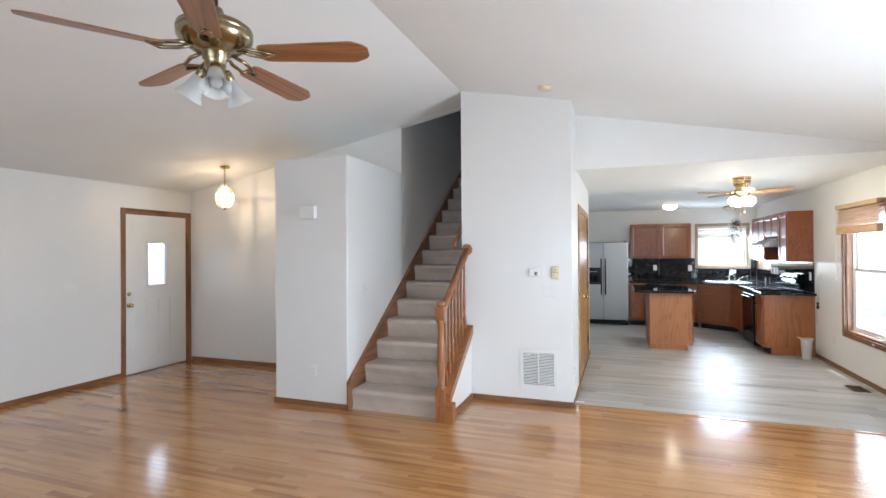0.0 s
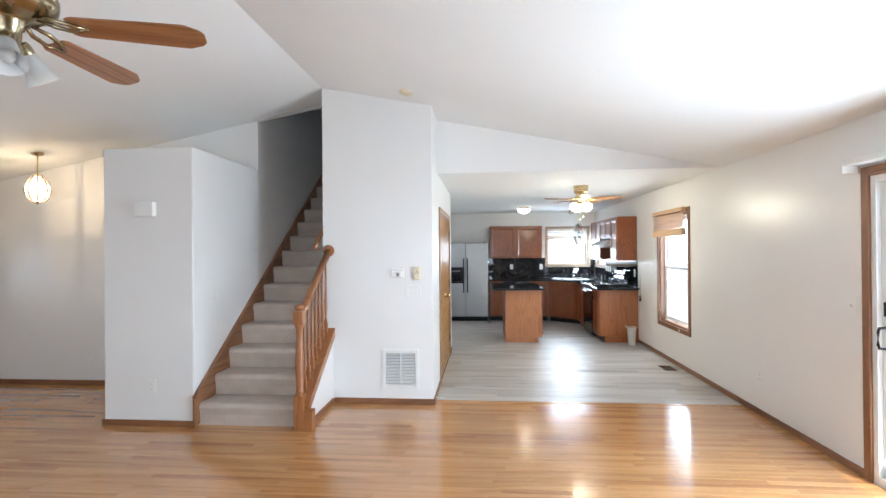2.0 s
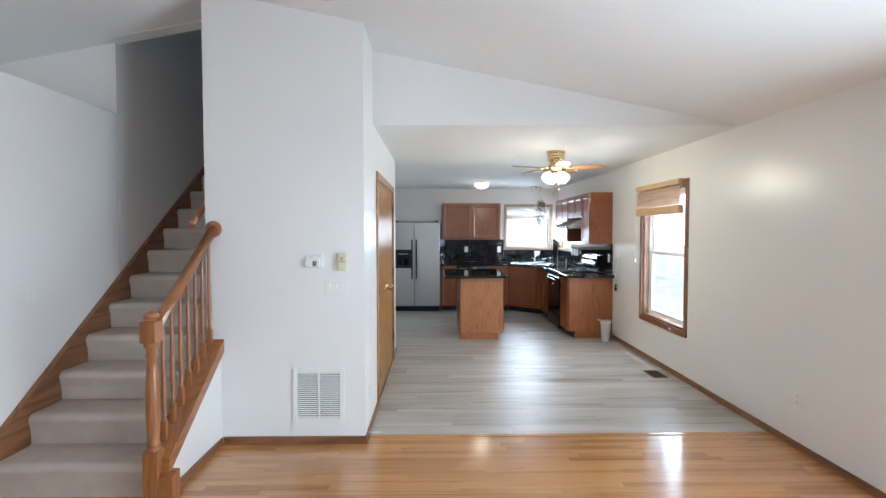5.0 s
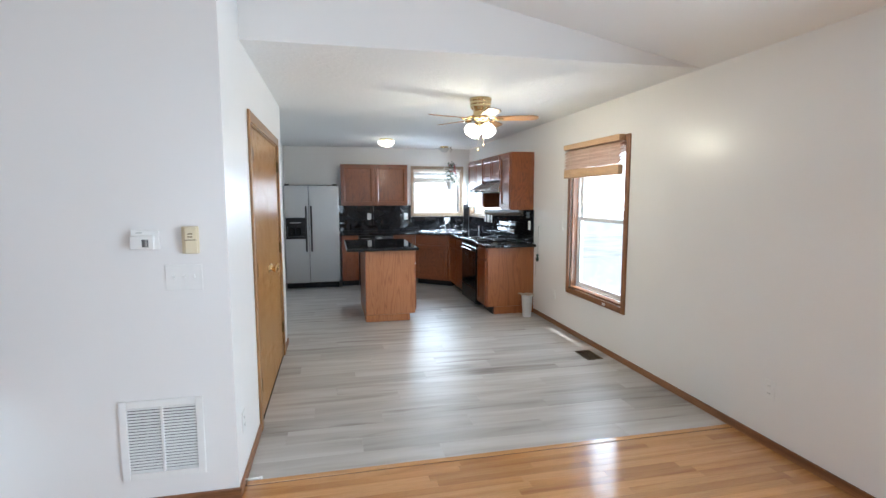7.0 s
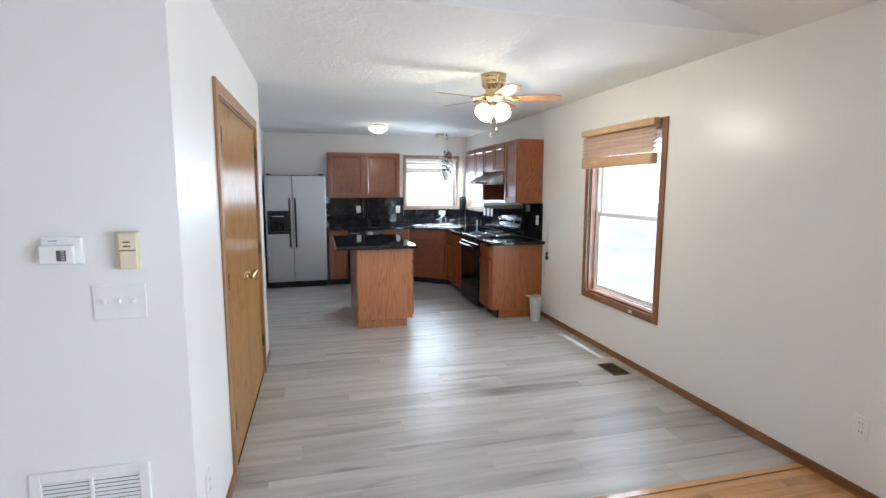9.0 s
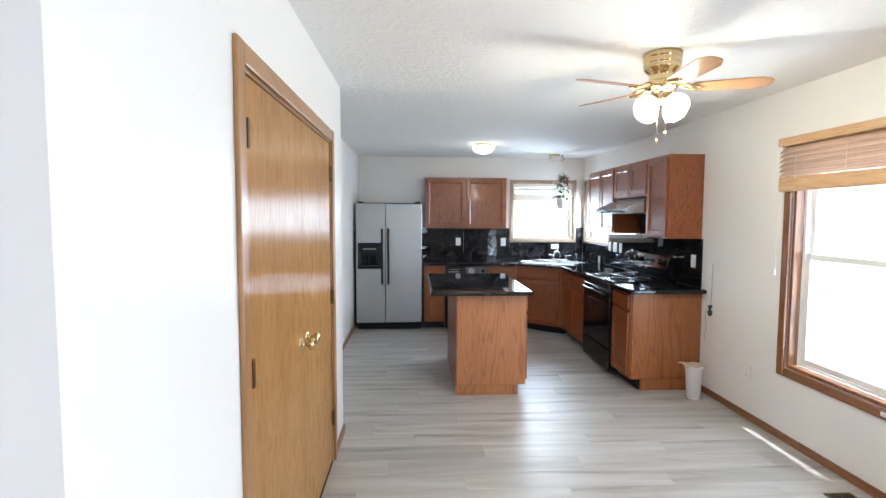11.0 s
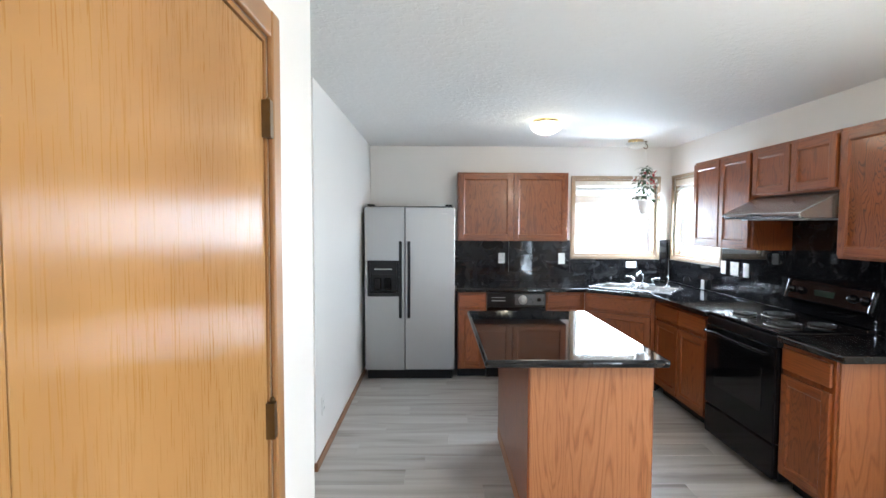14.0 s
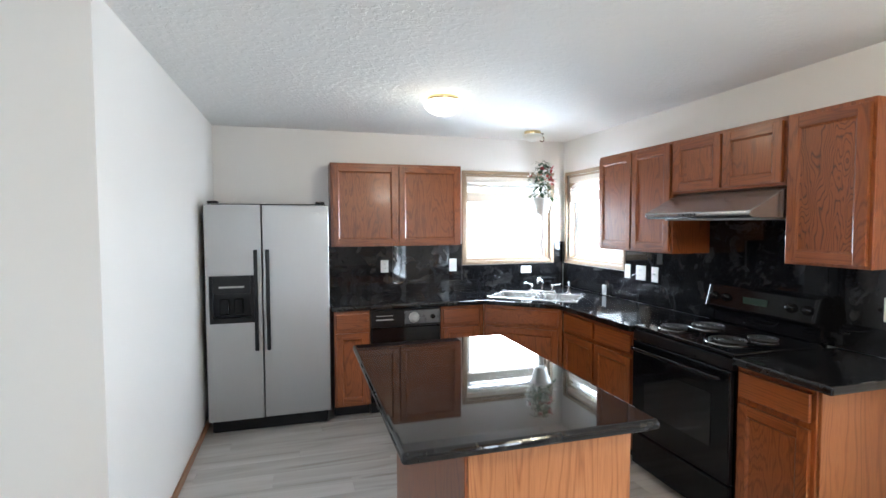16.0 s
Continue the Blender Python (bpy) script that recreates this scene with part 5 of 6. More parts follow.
ceiling_fan("ceiling_fan", 1.45, 6.36, 2.44, 2.255, 340, 0.15, 0.53, 0.095, 0.115, BRASS, BLADE_L, 0,
            [(0.03, -0.09), (0.05, -0.085), (0.055, -0.05), (0.045, -0.03), (0.06, -0.015), (0.084, 0.0), (0.088, 0.02), (0.072, 0.036), (0.064, 0.060), (0.074, 0.082), (0.092, 0.098), (0.096, 0.113), (0.089, 0.119), (0.098, 0.127), (0.098, 0.143), (0.091, 0.149), (0.100, 0.157), (0.102, 0.184)],
            "polished brass flush ceiling fan with lit tulip shades", dict(n=4, first=20, r=0.060, z=-0.070, tilt=48, profile=TULIP), True)

# ---- pendant, domes, smoke alarm ----
PX, PY = -4.70, 4.40
PZ = vault(PX)
pend = base_at("pendant_lamp", PX, PY, PZ)
tagged(pend, "lit brass pendant with faceted clear glass globe", "pendant lamp")
bm = bmesh.new()
add_turned(bm, [(0.060, 0.02), (0.060, -0.006), (0.045, -0.022), (0.012, -0.03)], Matrix.Translation((PX, PY, PZ - 0.004)), 24)
finish("canopy", bm, BRASS, pend)
bm = bmesh.new()
add_tube(bm, [(PX, PY, PZ - 0.03), (PX, PY, 2.41)], 0.005, 8)
for k in range(9):
    add_turned(bm, [(0.005, -0.008), (0.009, 0), (0.005, 0.008)], Matrix.Translation((PX, PY, PZ - 0.045 - k * 0.024)), 8)
finish("chain", bm, BRASS, pend)
GP = [(0.050, 2.405), (0.098, 2.335), (0.116, 2.255), (0.092, 2.170), (0.050, 2.128)]
bm = bmesh.new()
add_turned(bm, GP, Matrix.Translation((PX, PY, 0)), 8, closed=False)
for f in bm.faces:
    f.smooth = False
PG, n, l, p = nodes_of("lit_pendant_glass")
p.inputs["Emission Color"].default_value, p.inputs["Emission Strength"].default_value = (1.0, 0.84, 0.60, 1), 1.6
p.inputs["Roughness"].default_value = 0.15
rip = ramp(n, l, noise_tex(n, l, mapped(n, l), 45, 2), [(0.35, (0.25, 0.25, 0.25)), (0.65, (0.9, 0.9, 0.9))])
l.new(rip, p.inputs["Alpha"])
gl = finish("glass_globe", bm, PG, pend)
gl.visible_shadow = False
bm = bmesh.new()
for k in range(8):
    a = 2 * math.pi * k / 8
    add_tube(bm, [(PX + r * math.cos(a), PY + r * math.sin(a), z) for r, z in GP], 0.0075, 6)
for r, z in GP[1:4]:
    add_tube(bm, [(PX + r * math.cos(2 * math.pi * k / 8), PY + r * math.sin(2 * math.pi * k / 8), z) for k in range(9)], 0.004, 6)
add_turned(bm, [(0.02, 2.43), (0.05, 2.42), (0.048, 2.41)], Matrix.Translation((PX, PY, 0)), 8)
add_turned(bm, [(0.051, 2.130), (0.040, 2.120), (0.01, 2.108), (0.004, 2.098)], Matrix.Translation((PX, PY, 0)), 8)
finish("ribs", bm, BRASS, pend)
bm = bmesh.new()
add_turned(bm, [(0.012, 2.36), (0.016, 2.33), (0.035, 2.28), (0.036, 2.25), (0.022, 2.222), (0.003, 2.215)], Matrix.Translation((PX, PY, 0)), 16)
bl = finish("bulb", bm, glow("bulb", (1.0, 0.85, 0.6), 8.0), pend)
bl.visible_shadow = False


def bulb_light(name, at, watts, size=0.03, col=(1.0, 0.83, 0.58)):
    ob = new(name, bpy.data.lights.new(name, "POINT"))
    ob.data.energy, ob.data.shadow_soft_size, ob.data.color = watts, size, col
    ob.location = at
    return ob


bulb_light("pendant_bulb", (PX, PY, 2.25), 10, 0.014, (1.0, 0.68, 0.38))
bulb_light("fan_bulbs", (1.45, 6.36, 2.10), 42, 0.08)
bulb_light("dome_bulb", (0.935, 9.735, 2.305), 2.6, 0.05, (1.0, 0.74, 0.44))


def dome(name, x, y, r, mat, metal, label, drop=0.085):
    d = base_at(name, x, y, 2.44)
    tagged(d, label, "ceiling lamp")
    bm = bmesh.new()
    add_turned(bm, [(r * 0.80, 2.4395), (r * 0.82, 2.425), (r * 0.78, 2.418), (r * 0.80, 2.412), (r * 0.74, 2.402)], Matrix.Translation((x, y, 0)), 36)
    finish("rim", bm, metal, d)
    bm = bmesh.new()
    add_turned(bm, [(r * 0.75, 2.412), (r * 0.95, 2.408)] + [(r * math.cos(math.pi / 2 * q / 8), 2.404 - drop * math.sin(math.pi / 2 * q / 8)) for q in range(1, 8)] + [(0.004, 2.404 - drop)], Matrix.Translation((x, y, 0)), 36)
    g = finish("glass_bowl", bm, mat, d)
    g.visible_shadow = False
    return d


dome("dome_lamp", 0.935, 9.735, 0.135, DOME, BRASS, "lit frosted glass dome lamp with brass rim")
dome("dome_lamp", 2.08, 10.68, 0.095, FROST, BRASS, "small unlit glass dome lamp with brass rim", 0.06)
sm = base_at("smoke_alarm", -0.607, 4.08, vault(-0.607))
tagged(sm, "round ivory smoke alarm on the sloping ceiling", "smoke alarm")
tilt = Matrix.Translation((-0.607, 4.08, vault(-0.607))) @ pose(0, 0, 0, 0, math.degrees(math.atan((RIDGE_Z - EAVE) / (XR - RIDGE_X))), 0)
bm = bmesh.new()
add_turned(bm, [(0.066, 0.006), (0.066, -0.016), (0.058, -0.030), (0.030, -0.036), (0.006, -0.036)], tilt, 28)
finish("case", bm, IVORY, sm)

# ---- plates, controls and vents ----
def plate(name, fn, u, z, w, h, label, category, kind_, mat=None, v=0.0):
    """A wall plate: outlet (two sockets), switch (paddles) or blank."""
    p = anchor(name, fn, u, v, z)
    tagged(p, label, category)
    mat = mat or WHITE
    facing(fn, "plate", mat, p, (u - w / 2, u + w / 2, v - 0.006, v - 0.0005, z - h / 2, z + h / 2), bevel=0.003)
    if kind_ == "outlet":
        for dz in (-0.022, 0.022):
            facing(fn, "socket", mat, p, (u - 0.016, u + 0.016, v - 0.009, v - 0.006, z + dz - 0.014, z + dz + 0.014), bevel=0.004)
            facing(fn, "slots", BLACK, p, (u - 0.008, u - 0.006, v - 0.0096, v - 0.0088, z + dz - 0.004, z + dz + 0.006), (u + 0.006, u + 0.008, v - 0.0096, v - 0.0088, z + dz - 0.004, z + dz + 0.006))
    elif kind_ == "switch":
        n = round((w - 0.07) / 0.046) + 1
        for k in range(n):
            uc = u + (k - (n - 1) / 2) * 0.046
            facing(fn, "toggle", mat, p, (uc - 0.005, uc + 0.005, v - 0.018, v - 0.006, z - 0.003, z + 0.012), bevel=0.002)
    return p


def therm(u, v, z):
    return (u - 0.025, YT + v, z + 0.035)


def closet(u, v, z):
    return (u, 3.674 + v, z)


plate("outlet", closet, -2.884, 0.36, 0.075, 0.118, "white duplex outlet on the closet wall", "outlet", "outlet")
plate("outlet", lambda u, v, z: (u, YC + v, z), -4.585, 0.355, 0.075, 0.118, "white duplex outlet in the entry", "outlet", "outlet")
plate("outlet", east, 4.287, 0.36, 0.075, 0.118, "white duplex outlet low on the wall", "outlet", "outlet")
plate("outlet", east, 7.306, 0.362, 0.075, 0.118, "white duplex outlet near the kitchen", "outlet", "outlet")
plate("light_switch", east, 3.125, 1.15, 0.075, 0.118, "white light switch beside the patio door", "light switch", "switch")
plate("light_switch", west, 3.27, 1.15, 0.165, 0.118, "white triple light switch by the entry door", "light switch", "switch")
plate("outlet", back_of := (lambda u, v, z: (u, YB - 0.014 + v, z)), 0.75, 1.175, 0.075, 0.118, "white outlet on the black backsplash", "outlet", "outlet")
plate("light_switch", back_of, 1.436, 1.172, 0.075, 0.125, "white switch on the black backsplash", "light switch", "switch")
plate("outlet", back_of, 2.235, 1.105, 0.118, 0.075, "white outlet set sideways below the window", "outlet", "blank")
side_of = lambda u, v, z: (XR - 0.014 + v, u, z)
plate("outlet", side_of, 10.04, 1.17, 0.075, 0.12, "white plate on the black backsplash", "outlet", "blank")
plate("outlet", side_of, 9.87, 1.17, 0.118, 0.12, "white double plate on the black backsplash", "outlet", "outlet")
plate("light_switch", side_of, 9.705, 1.17, 0.075, 0.12, "white switch on the black backsplash", "light switch", "switch")
plate("outlet", side_of, 8.078, 1.155, 0.075, 0.118, "white outlet at the end of the backsplash", "outlet", "outlet")
plate("light_switch", therm, -0.585, 1.12, 0.165, 0.122, "white triple switch plate below the thermostat", "light switch", "switch")
plate("outlet", lambda u, v, z: (XP - v, u, z), 4.62, 0.33, 0.075, 0.118, "white outlet beside the pantry", "outlet", "outlet")
plate("outlet", lambda u, v, z: (XK - v, u, z), 8.75, 0.36, 0.075, 0.118, "white outlet low on the kitchen wall", "outlet", "outlet")
plate("light_switch", lambda u, v, z: (-2.486 - v, u, z), 4.05, 1.16, 0.075, 0.118, "white switch beside the stair", "light switch", "switch")

th = anchor("thermostat", therm, -0.74, 0, 1.30)
tagged(th, "white wall thermostat with small grey display", "thermostat")
facing(therm, "case", WHITE, th, (-0.80, -0.68, -0.016, -0.001, 1.258, 1.35), (-0.800, -0.698, -0.036, -0.015, 1.261, 1.324), bevel=0.005, seg=3)
facing(therm, "display", plain("display_grey", (0.10, 0.10, 0.10), 0.3), th, (-0.748, -0.720, -0.0375, -0.0355, 1.272, 1.308), bevel=0.001)
facing(therm, "scale_marks", GREYP, th, *[(-0.734, -0.724, -0.0385, -0.0374, 1.276 + 0.0085 * k, 1.281 + 0.0085 * k) for k in range(4)])
facing(therm, "nameplate", GREYP, th, (-0.778, -0.752, -0.0172, -0.0158, 1.336, 1.340))
iv = anchor("wall_control", therm, -0.545, 0, 1.30)
tagged(iv, "yellowed ivory wall control with slots", "wall control")
facing(therm, "case", IVORY, iv, (-0.582, -0.508, -0.022, -0.001, 1.235, 1.365), (-0.566, -0.512, -0.036, -0.021, 1.238, 1.362), bevel=0.004, seg=3)
facing(therm, "slots", HINGE, iv, (-0.552, -0.530, -0.0372, -0.0355, 1.314, 1.319), (-0.552, -0.530, -0.0372, -0.0355, 1.328, 1.333))
facing(therm, "seam", HINGE, iv, (-0.564, -0.514, -0.0368, -0.0355, 1.300, 1.304))
ch = anchor("door_chime", closet, -2.92, 0, 1.96)
tagged(ch, "white box door chime high on the closet wall", "door chime")
facing(closet, "case", WHITE, ch, (-3.01, -2.83, -0.055, -0.001, 1.895, 2.025), bevel=0.008, seg=3)

vent = anchor("air_return", therm, -0.72, 0, 0.325)
tagged(vent, "white louvred air return grille in wall", "air vent")
va, vb, vc, vd = -0.908, -0.532, 0.125, 0.525
facing(therm, "frame", WHITE, vent, (va, va + 0.035, -0.012, -0.0005, vc, vd), (vb - 0.035, vb, -0.012, -0.0005, vc, vd), (va + 0.035, vb - 0.035, -0.012, -0.0005, vd - 0.035, vd), (va + 0.035, vb - 0.035, -0.012, -0.0005, vc, vc + 0.035), (-0.7270, -0.7130, -0.0115, -0.0005, vc + 0.035, vd - 0.035), bevel=0.003)
# Black sheet paints the shade behind the louvres; the wall has no opening.
facing(therm, "shadow_box", BLACK, vent, (va + 0.035, vb - 0.035, -0.0012, -0.0004, vc + 0.035, vd - 0.035))
nl = 22
for k in range(nl):
    z = vc + 0.042 + k * (vd - vc - 0.084) / (nl - 1)
    for a, b in ((va + 0.035, -0.7270), (-0.7130, vb - 0.035)):
        bm = bmesh.new()
        add_prism(bm, [(-0.0095, z - 0.0045), (-0.0082, z - 0.0045), (-0.0018, z + 0.0040), (-0.0031, z + 0.0040)], a, b, "x")
        for v in bm.verts:
            v.co = therm(v.co.x, v.co.y, v.co.z)
        finish("louvre", bm, WHITE, vent)

# ---- hanging basket ----
LEAF = plain("leaf_green", (0.035, 0.07, 0.022), 0.5, 0, 0.4, 30)
RED = plain("red_petal", (0.42, 0.02, 0.03), 0.6, 0, 0.3, 40)
PALE = plain("white_petal", (0.75, 0.73, 0.68), 0.6, 0, 0.1, 40)
HX, HY = 2.215, 10.75
hb = base_at("hanging_basket", HX, HY, 2.44)
tagged(hb, "white pot of red and white flowers hanging from hook", "hanging plant")
bm = bmesh.new()
add_tube(bm, [(HX, HY, 2.438), (HX, HY, 2.41)] + [(HX + 0.022 * math.sin(a), HY, 2.385 + 0.025 * math.cos(a)) for a in (0.3, 0.9, 1.5, 2.1, 2.7, 3.3, 3.9, 4.4)], 0.004, 8)
add_turned(bm, [(0.016, 2.4395), (0.014, 2.432), (0.005, 2.428)], Matrix.Translation((HX, HY, 0)), 14)
finish("hook", bm, HINGE, hb)
bm = bmesh.new()
for k in range(3):
    a = 2 * math.pi * k / 3 + 0.4
    add_tube(bm, [(HX, HY, 2.362), (HX + 0.09 * math.cos(a), HY + 0.09 * math.sin(a), 1.815)], 0.002, 5)
finish("hanger_wire", bm, WHITE, hb)
bm = bmesh.new()
add_turned(bm, [(0.045, 1.665), (0.055, 1.67), (0.075, 1.73), (0.092, 1.80), (0.100, 1.808), (0.100, 1.822), (0.090, 1.822), (0.085, 1.79), (0.004, 1.785)], Matrix.Translation((HX, HY, 0)), 28)
finish("pot", bm, WHITE, hb)
rng = random.Random(4)


def leaf(bm, at, yaw, droop, size, mi=0):
    m = Matrix.Translation(at) @ pose(0, 0, 0, 0, droop, yaw)
    pts = [(0, 0, 0), (0.35, 0.24, 0.05), (0.75, 0.20, 0.02), (1, 0, -0.06), (0.75, -0.20, 0.02), (0.35, -0.24, 0.05)]
    vs = [bm.verts.new(m @ (Vector(p) * size)) for p in pts]
    for q in ((0, 1, 5), (1, 2, 4, 5), (2, 3, 4)):
        bm.faces.new([vs[k] for k in q]).material_index = mi


bm = bmesh.new()
for k in range(200):
    z = rng.uniform(1.81, 2.17)
    s = 0.115 if z < 1.89 else 0.075 + 0.03 * math.sin(z * 23)
    a = rng.uniform(0, 360)
    r = s * rng.uniform(0.2, 1.1)
    leaf(bm, (HX + r * math.cos(radians(a)), HY + r * math.sin(radians(a)), z), a + rng.uniform(-50, 50), rng.uniform(-25, 45), rng.uniform(0.04, 0.075))
tagged(finish("foliage", bm, LEAF, hb), kind="stuff")
for name, mat, n, zr in (("red_flower", RED, 12, (1.95, 2.17)), ("white_flower", PALE, 20, (1.84, 2.10))):
    for k in range(n):
        bm = bmesh.new()
        a, z = rng.uniform(0, 360), rng.uniform(*zr)
        at = Vector((HX + 0.085 * math.cos(radians(a)) * rng.uniform(0.9, 1.7 if mat is PALE else 1.2), HY + 0.085 * math.sin(radians(a)) * rng.uniform(0.9, 1.4), z))
        for q in range(9):
            leaf(bm, at, a + rng.uniform(-100, 100), rng.uniform(-70, 30), rng.uniform(0.025, 0.045))
        finish(name, bm, mat, hb)

# ---- small things on wall and floor ----
bn = base_at("waste_bin", 2.505, 7.735, 0)
tagged(bn, "small white plastic waste bin with paper on top", "waste bin")
bm = bmesh.new()
add_turned(bm, [(0.050, 0.0), (0.054, 0.004), (0.070, 0.268), (0.075, 0.272), (0.075, 0.284), (0.067, 0.284), (0.064, 0.24), (0.050, 0.02), (0.003, 0.018)], Matrix.Translation((2.505, 7.735, 0)), 28)
finish("bucket", bm, WHITE, bn)
PAPER = plain("brown_paper", (0.60, 0.50, 0.38), 0.8, 0, 0.08, 12, 0.2, 60)
paper = base_at("paper_sheet", 2.505, 7.735, 0.285)
tagged(paper, "crumpled buff paper lying on the bin", "paper")
bm = bmesh.new()
gv = [[bm.verts.new((2.505 + (i - 4.2) * 0.025 + 0.006 * math.sin(j * 2.0), 7.735 + (j - 3) * 0.025, 0.2865 + 0.016 * abs(math.sin(i * 0.9 + j * 0.5)) * (0.3 + abs(i - 4) / 5))) for i in range(8)] for j in range(7)]
for j in range(6):
    for i in range(7):
        bm.faces.new((gv[j][i], gv[j][i + 1], gv[j + 1][i + 1], gv[j + 1][i]))
finish("sheet", bm, PAPER, paper).modifiers.new("thick", "SOLIDIFY").thickness = 0.0015
GREEN = plain("dark_green_plastic", (0.02, 0.06, 0.045), 0.4, 0, 0.1, 30)
jk = anchor("phone_jack", east, 7.845, 0, 1.16)
tagged(jk, "white wall jack with dangling cord and dark plug", "wall jack")
facing(east, "plate", WHITE, jk, (7.725, 7.795, -0.006, -0.0005, 1.10, 1.215), bevel=0.003)
bm = bmesh.new()
add_tube(bm, [east(7.765, -0.006, 1.165), east(7.767, -0.022, 1.155), east(7.777, -0.018, 1.05), east(7.787, -0.014, 0.86), east(7.791, -0.014, 0.79)], 0.0028, 6)
add_tube(bm, [east(7.800, -0.014, 0.76), east(7.845, -0.02, 0.755), east(7.860, -0.018, 0.70), east(7.845, -0.014, 0.60), east(7.870, -0.012, 0.49)], 0.0022, 6)
finish("cord", bm, GREYP, jk)
bm = bmesh.new()
add_tube(bm, [east(7.790, -0.016, 0.80), east(7.791, -0.020, 0.785), east(7.793, -0.020, 0.74), east(7.785, -0.020, 0.705)], [0.008, 0.020, 0.022, 0.012], 10)
finish("plug", bm, GREEN, jk)
bm = bmesh.new()
add_tube(bm, [east(7.870, -0.012, 0.495), east(7.880, -0.012, 0.472)], [0.006, 0.008], 8)
finish("end_plug", bm, WHITE, jk)
rg = base_at("floor_register", 2.495, 6.1350, 0)
tagged(rg, "dark brown slotted metal floor register", "floor vent")
boxes("frame", HINGE, rg, (2.415, 2.430, 5.9950, 6.2650, 0.0005, 0.005), (2.560, 2.575, 5.9950, 6.2650, 0.0005, 0.005), (2.430, 2.560, 5.9950, 6.0100, 0.0005, 0.005), (2.430, 2.560, 6.2500, 6.2650, 0.0005, 0.005), (2.492, 2.498, 6.0100, 6.2500, 0.0005, 0.0045), bevel=0.001)
# Flat dark sheet stands for the shaded duct between the fins.
boxes("well", DARK, rg, (2.430, 2.560, 6.0100, 6.2500, 0.0004, 0.0012))
for k in range(12):
    boxes("fin", HINGE, rg, (2.430, 2.560, 6.0200 + k * 0.0195, 6.0260 + k * 0.0195, 0.0014, 0.004))
sp = base_at("door_stop", XP + 0.05, 4.53, 0)
tagged(sp, "small white-tipped spring door stop on baseboard", "door stop")
bm = bmesh.new()
add_tube(bm, [(XP + 0.014, 4.53, 0.045), (XP + 0.085, 4.53, 0.045)], 0.005, 8)
add_tube(bm, [(XP + 0.085, 4.53, 0.045), (XP + 0.10, 4.53, 0.045)], 0.008, 8)
finish("spring", bm, WHITE, sp)

# ---- floor boards ----
fl = new("floor_hardwood")
tagged(fl, "glossy golden oak strip floor with varied boards", "floor", kind="structure")
fv = new("floor_vinyl")
tagged(fv, "grey wood-look vinyl plank floor with dark streaks", "floor", kind="structure")
SEAM = 4.57
strip = boxes("floor_seam", STRIP, None, (XP + 0.016, XR - 0.014, SEAM - 0.028, SEAM + 0.012, 0.0, 0.006), bevel=0.003)
tagged(strip, "narrow oak transition strip between the floors", "floor trim", kind="structure")


def board_mesh(name, length, width, mat, gap, z=0.0, bev=0.0012):
    """A board with eased long edges, its middle at the origin and its top at z."""
    bm = bmesh.new()
    a, b = length / 2 - gap, width / 2 - gap
    prof = [(-b, z - 0.012), (-b, z - bev), (-b + bev, z), (b - bev, z), (b, z - bev), (b, z - 0.012)]
    lo, hi = [bm.verts.new((-a, p[0], p[1])) for p in prof], [bm.verts.new((a, p[0], p[1])) for p in prof]
    for k in range(5):
        bm.faces.new((lo[k], hi[k], hi[k + 1], lo[k + 1]))
    bm.faces.new(lo)
    bm.faces.new(list(reversed(hi)))
    bmesh.ops.recalc_face_normals(bm, faces=bm.faces)
    me = bpy.data.meshes.new(name)
    bm.to_mesh(me)
    bm.free()
    me.materials.append(mat)
    return me


W = 0.0572
pieces = []
rng = random.Random(11)
top_y = SEAM - 0.030 + W / 2
for k in range(7):
    pieces += [(XL + 0.4 + 0.22 * (k % 4), top_y + k * W, 0.8 + 0.44 * (k % 4)), ((XL + 0.8 + 0.44 * (k % 4) - 3.30) / 2, top_y + k * W, -3.30 - XL - 0.8 - 0.44 * (k % 4))]
row, y = 0, SEAM - 0.030 - W / 2
while y > YN:
    x = XL + rng.uniform(0.15, 0.9)
    ends = [XL] + []
    while x < XR - 0.15:
        ends.append(x)
        x += rng.choice((0.45, 0.6, 0.75, 0.9, 1.05, 1.2))
    ends.append(XR)
    pieces += [((a + b) / 2, y, b - a) for a, b in zip(ends, ends[1:])]
    y -= W
cache = {}
near = [p for p in pieces if -1.5 < p[0] < XR and 1.75 < p[1] and not (p[0] < XP and p[1] > YT)][:295]
chosen = set(near)
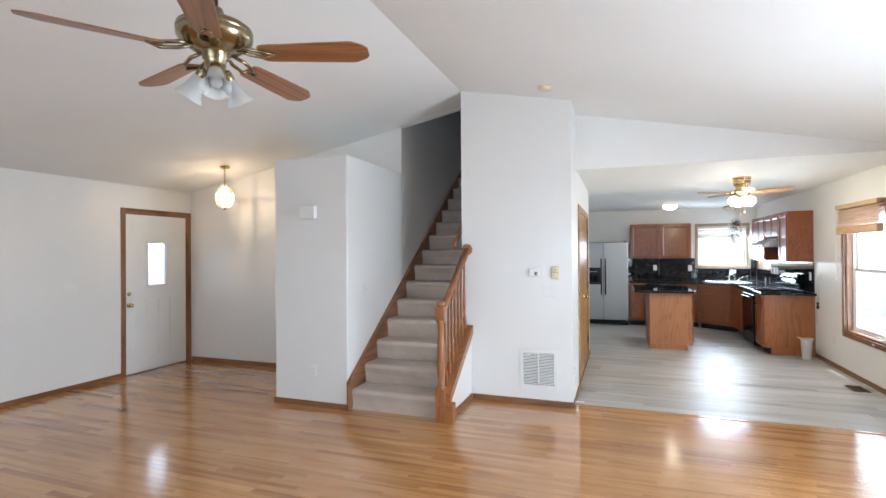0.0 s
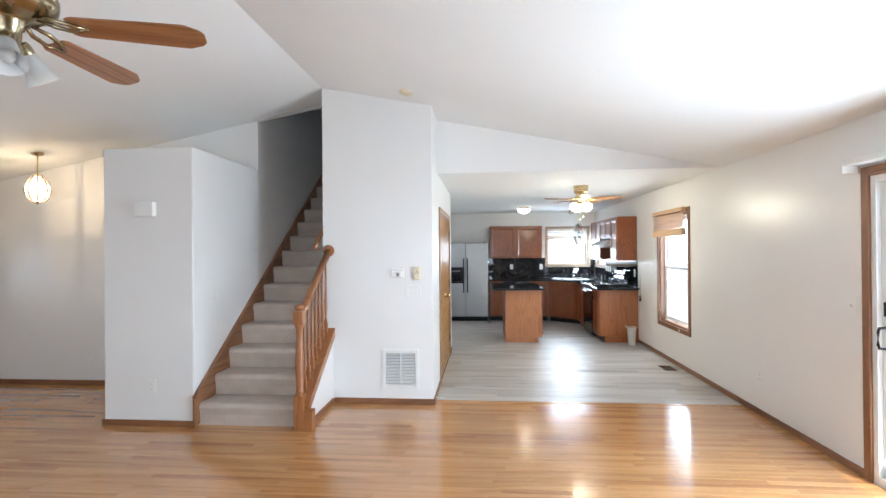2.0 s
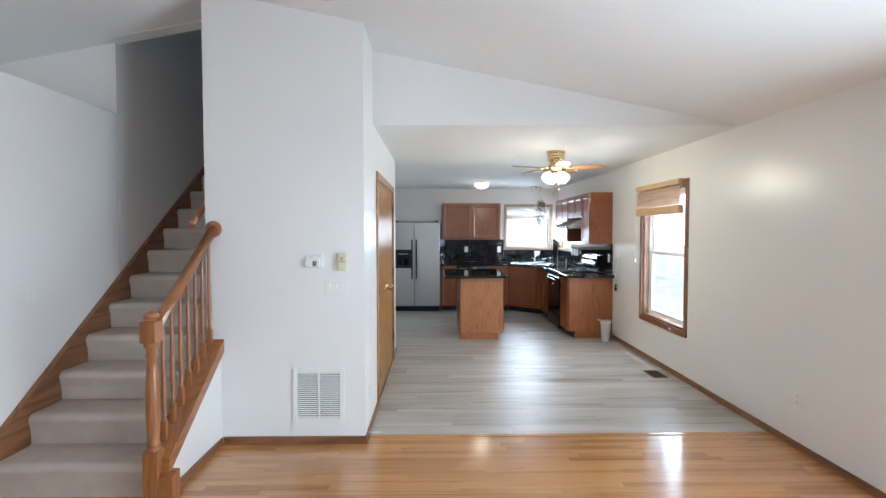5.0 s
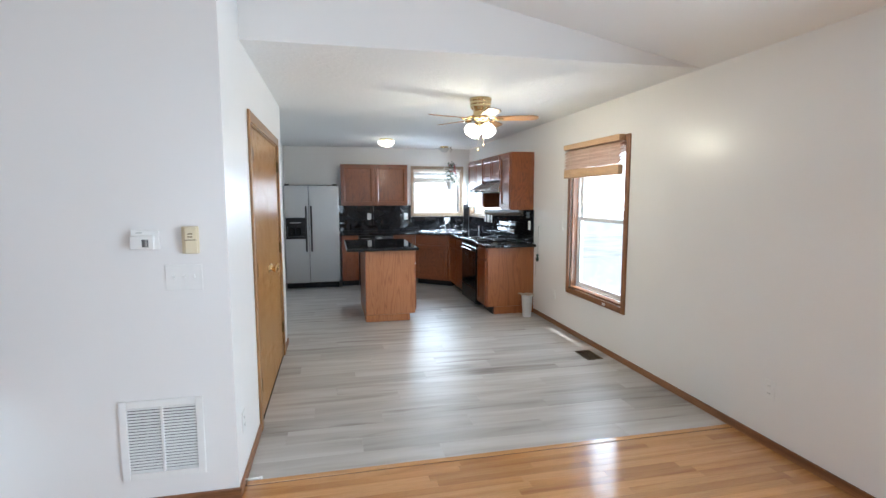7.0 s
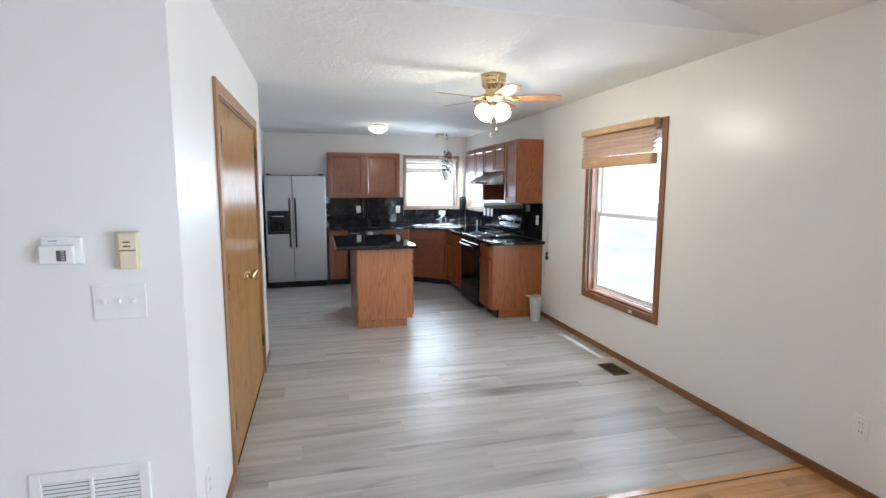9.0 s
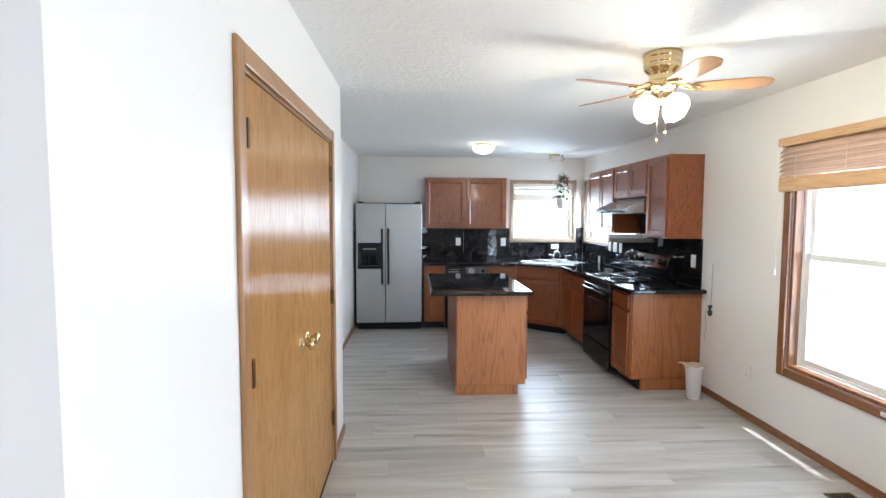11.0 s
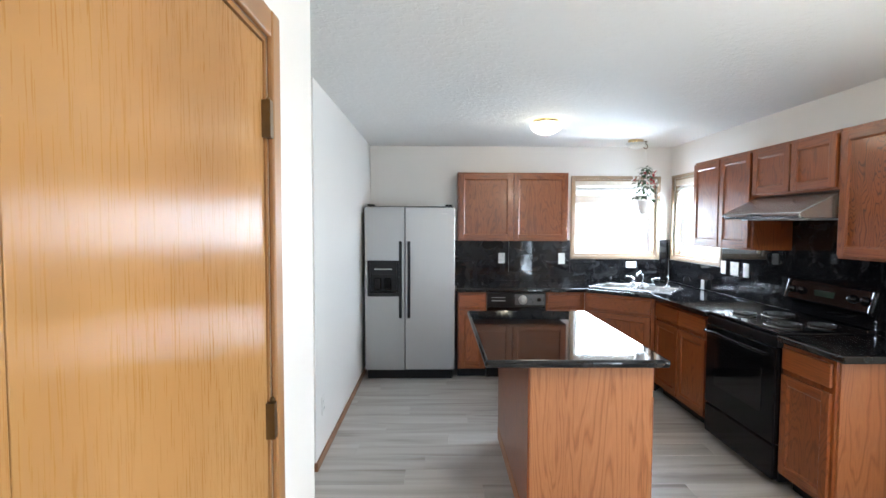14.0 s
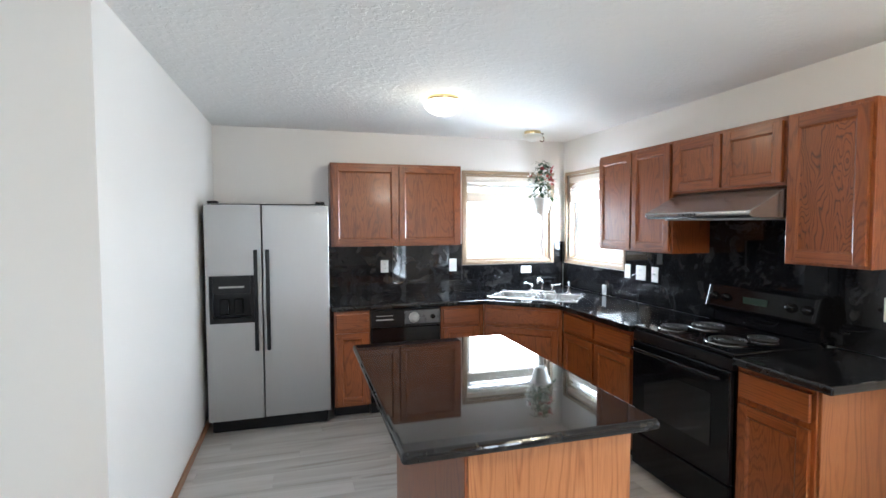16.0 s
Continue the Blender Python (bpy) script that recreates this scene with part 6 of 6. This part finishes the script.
for cx, cy, ln in near:
    key = round(ln, 2)
    if key not in cache:
        cache[key] = board_mesh("board", key, W, STRIP, 0.0002, bev=0.0007)
    ob = new("board", cache[key])
    ob.parent, ob.location, ob.scale = fl, (cx, cy, 0), (ln / key, 1, 1)
verts, faces, tones = [], [], []
for cx, cy, ln in pieces:
    if (cx, cy, ln) in chosen:
        continue
    k, g, e = len(verts), 0.0002, 0.0007
    x0, x1, y0, y1 = cx - ln / 2 + g, cx + ln / 2 - g, cy - W / 2 + g, cy + W / 2 - g
    verts += [(x0, y0, -0.012), (x1, y0, -0.012), (x1, y1, -0.012), (x0, y1, -0.012), (x0, y0, -e), (x1, y0, -e), (x1, y1, -e), (x0, y1, -e), (x0 + 0.0004, y0 + e, 0), (x1 - 0.0004, y0 + e, 0), (x1 - 0.0004, y1 - e, 0), (x0 + 0.0004, y1 - e, 0)]
    quads = [(8, 9, 10, 11)] + [(a, (a + 1) % 4, (a + 1) % 4 + 4, a + 4) for a in range(4)] + [(a + 4, (a + 1) % 4 + 4, (a + 1) % 4 + 8, a + 8) for a in range(4)]
    faces += [tuple(k + v for v in q) for q in quads]
    tones += [rng.random()] * len(quads)
me = bpy.data.meshes.new("boards")
me.from_pydata(verts, [], faces)
me.attributes.new("tone", "FLOAT", "FACE").data.foreach_set("value", tones)
me.materials.append(STRIP)
bo = new("boards", me)
bo.parent = fl
tagged(bo, "oak strip boards", kind="stuff")

VW, VL = 0.182, 1.22
cache = {}
y, row = SEAM + 0.013 + VW / 2, 0
while y - VW / 2 < YB:
    wd = min(VW, 2 * (YB - (y - VW / 2)) / 2)
    yc = y - VW / 2 + wd / 2
    left = XP if y + VW / 2 < HALL0 + 0.1 else HALLX if y < HALL1 else XK
    x = left - (0.1 + (row * 0.47) % 1.1)
    while x < XR:
        a, b = max(x, left), min(x + VL, XR)
        if b - a > 0.02:
            key = (round(b - a, 3), round(wd, 3))
            if key not in cache:
                cache[key] = board_mesh("plank", key[0], key[1], VINYL, 0.0004, bev=0.0009)
            ob = new("plank", cache[key])
            ob.parent, ob.location = fv, ((a + b) / 2, yc, 0)
        x += VL
    y += VW
    row += 1
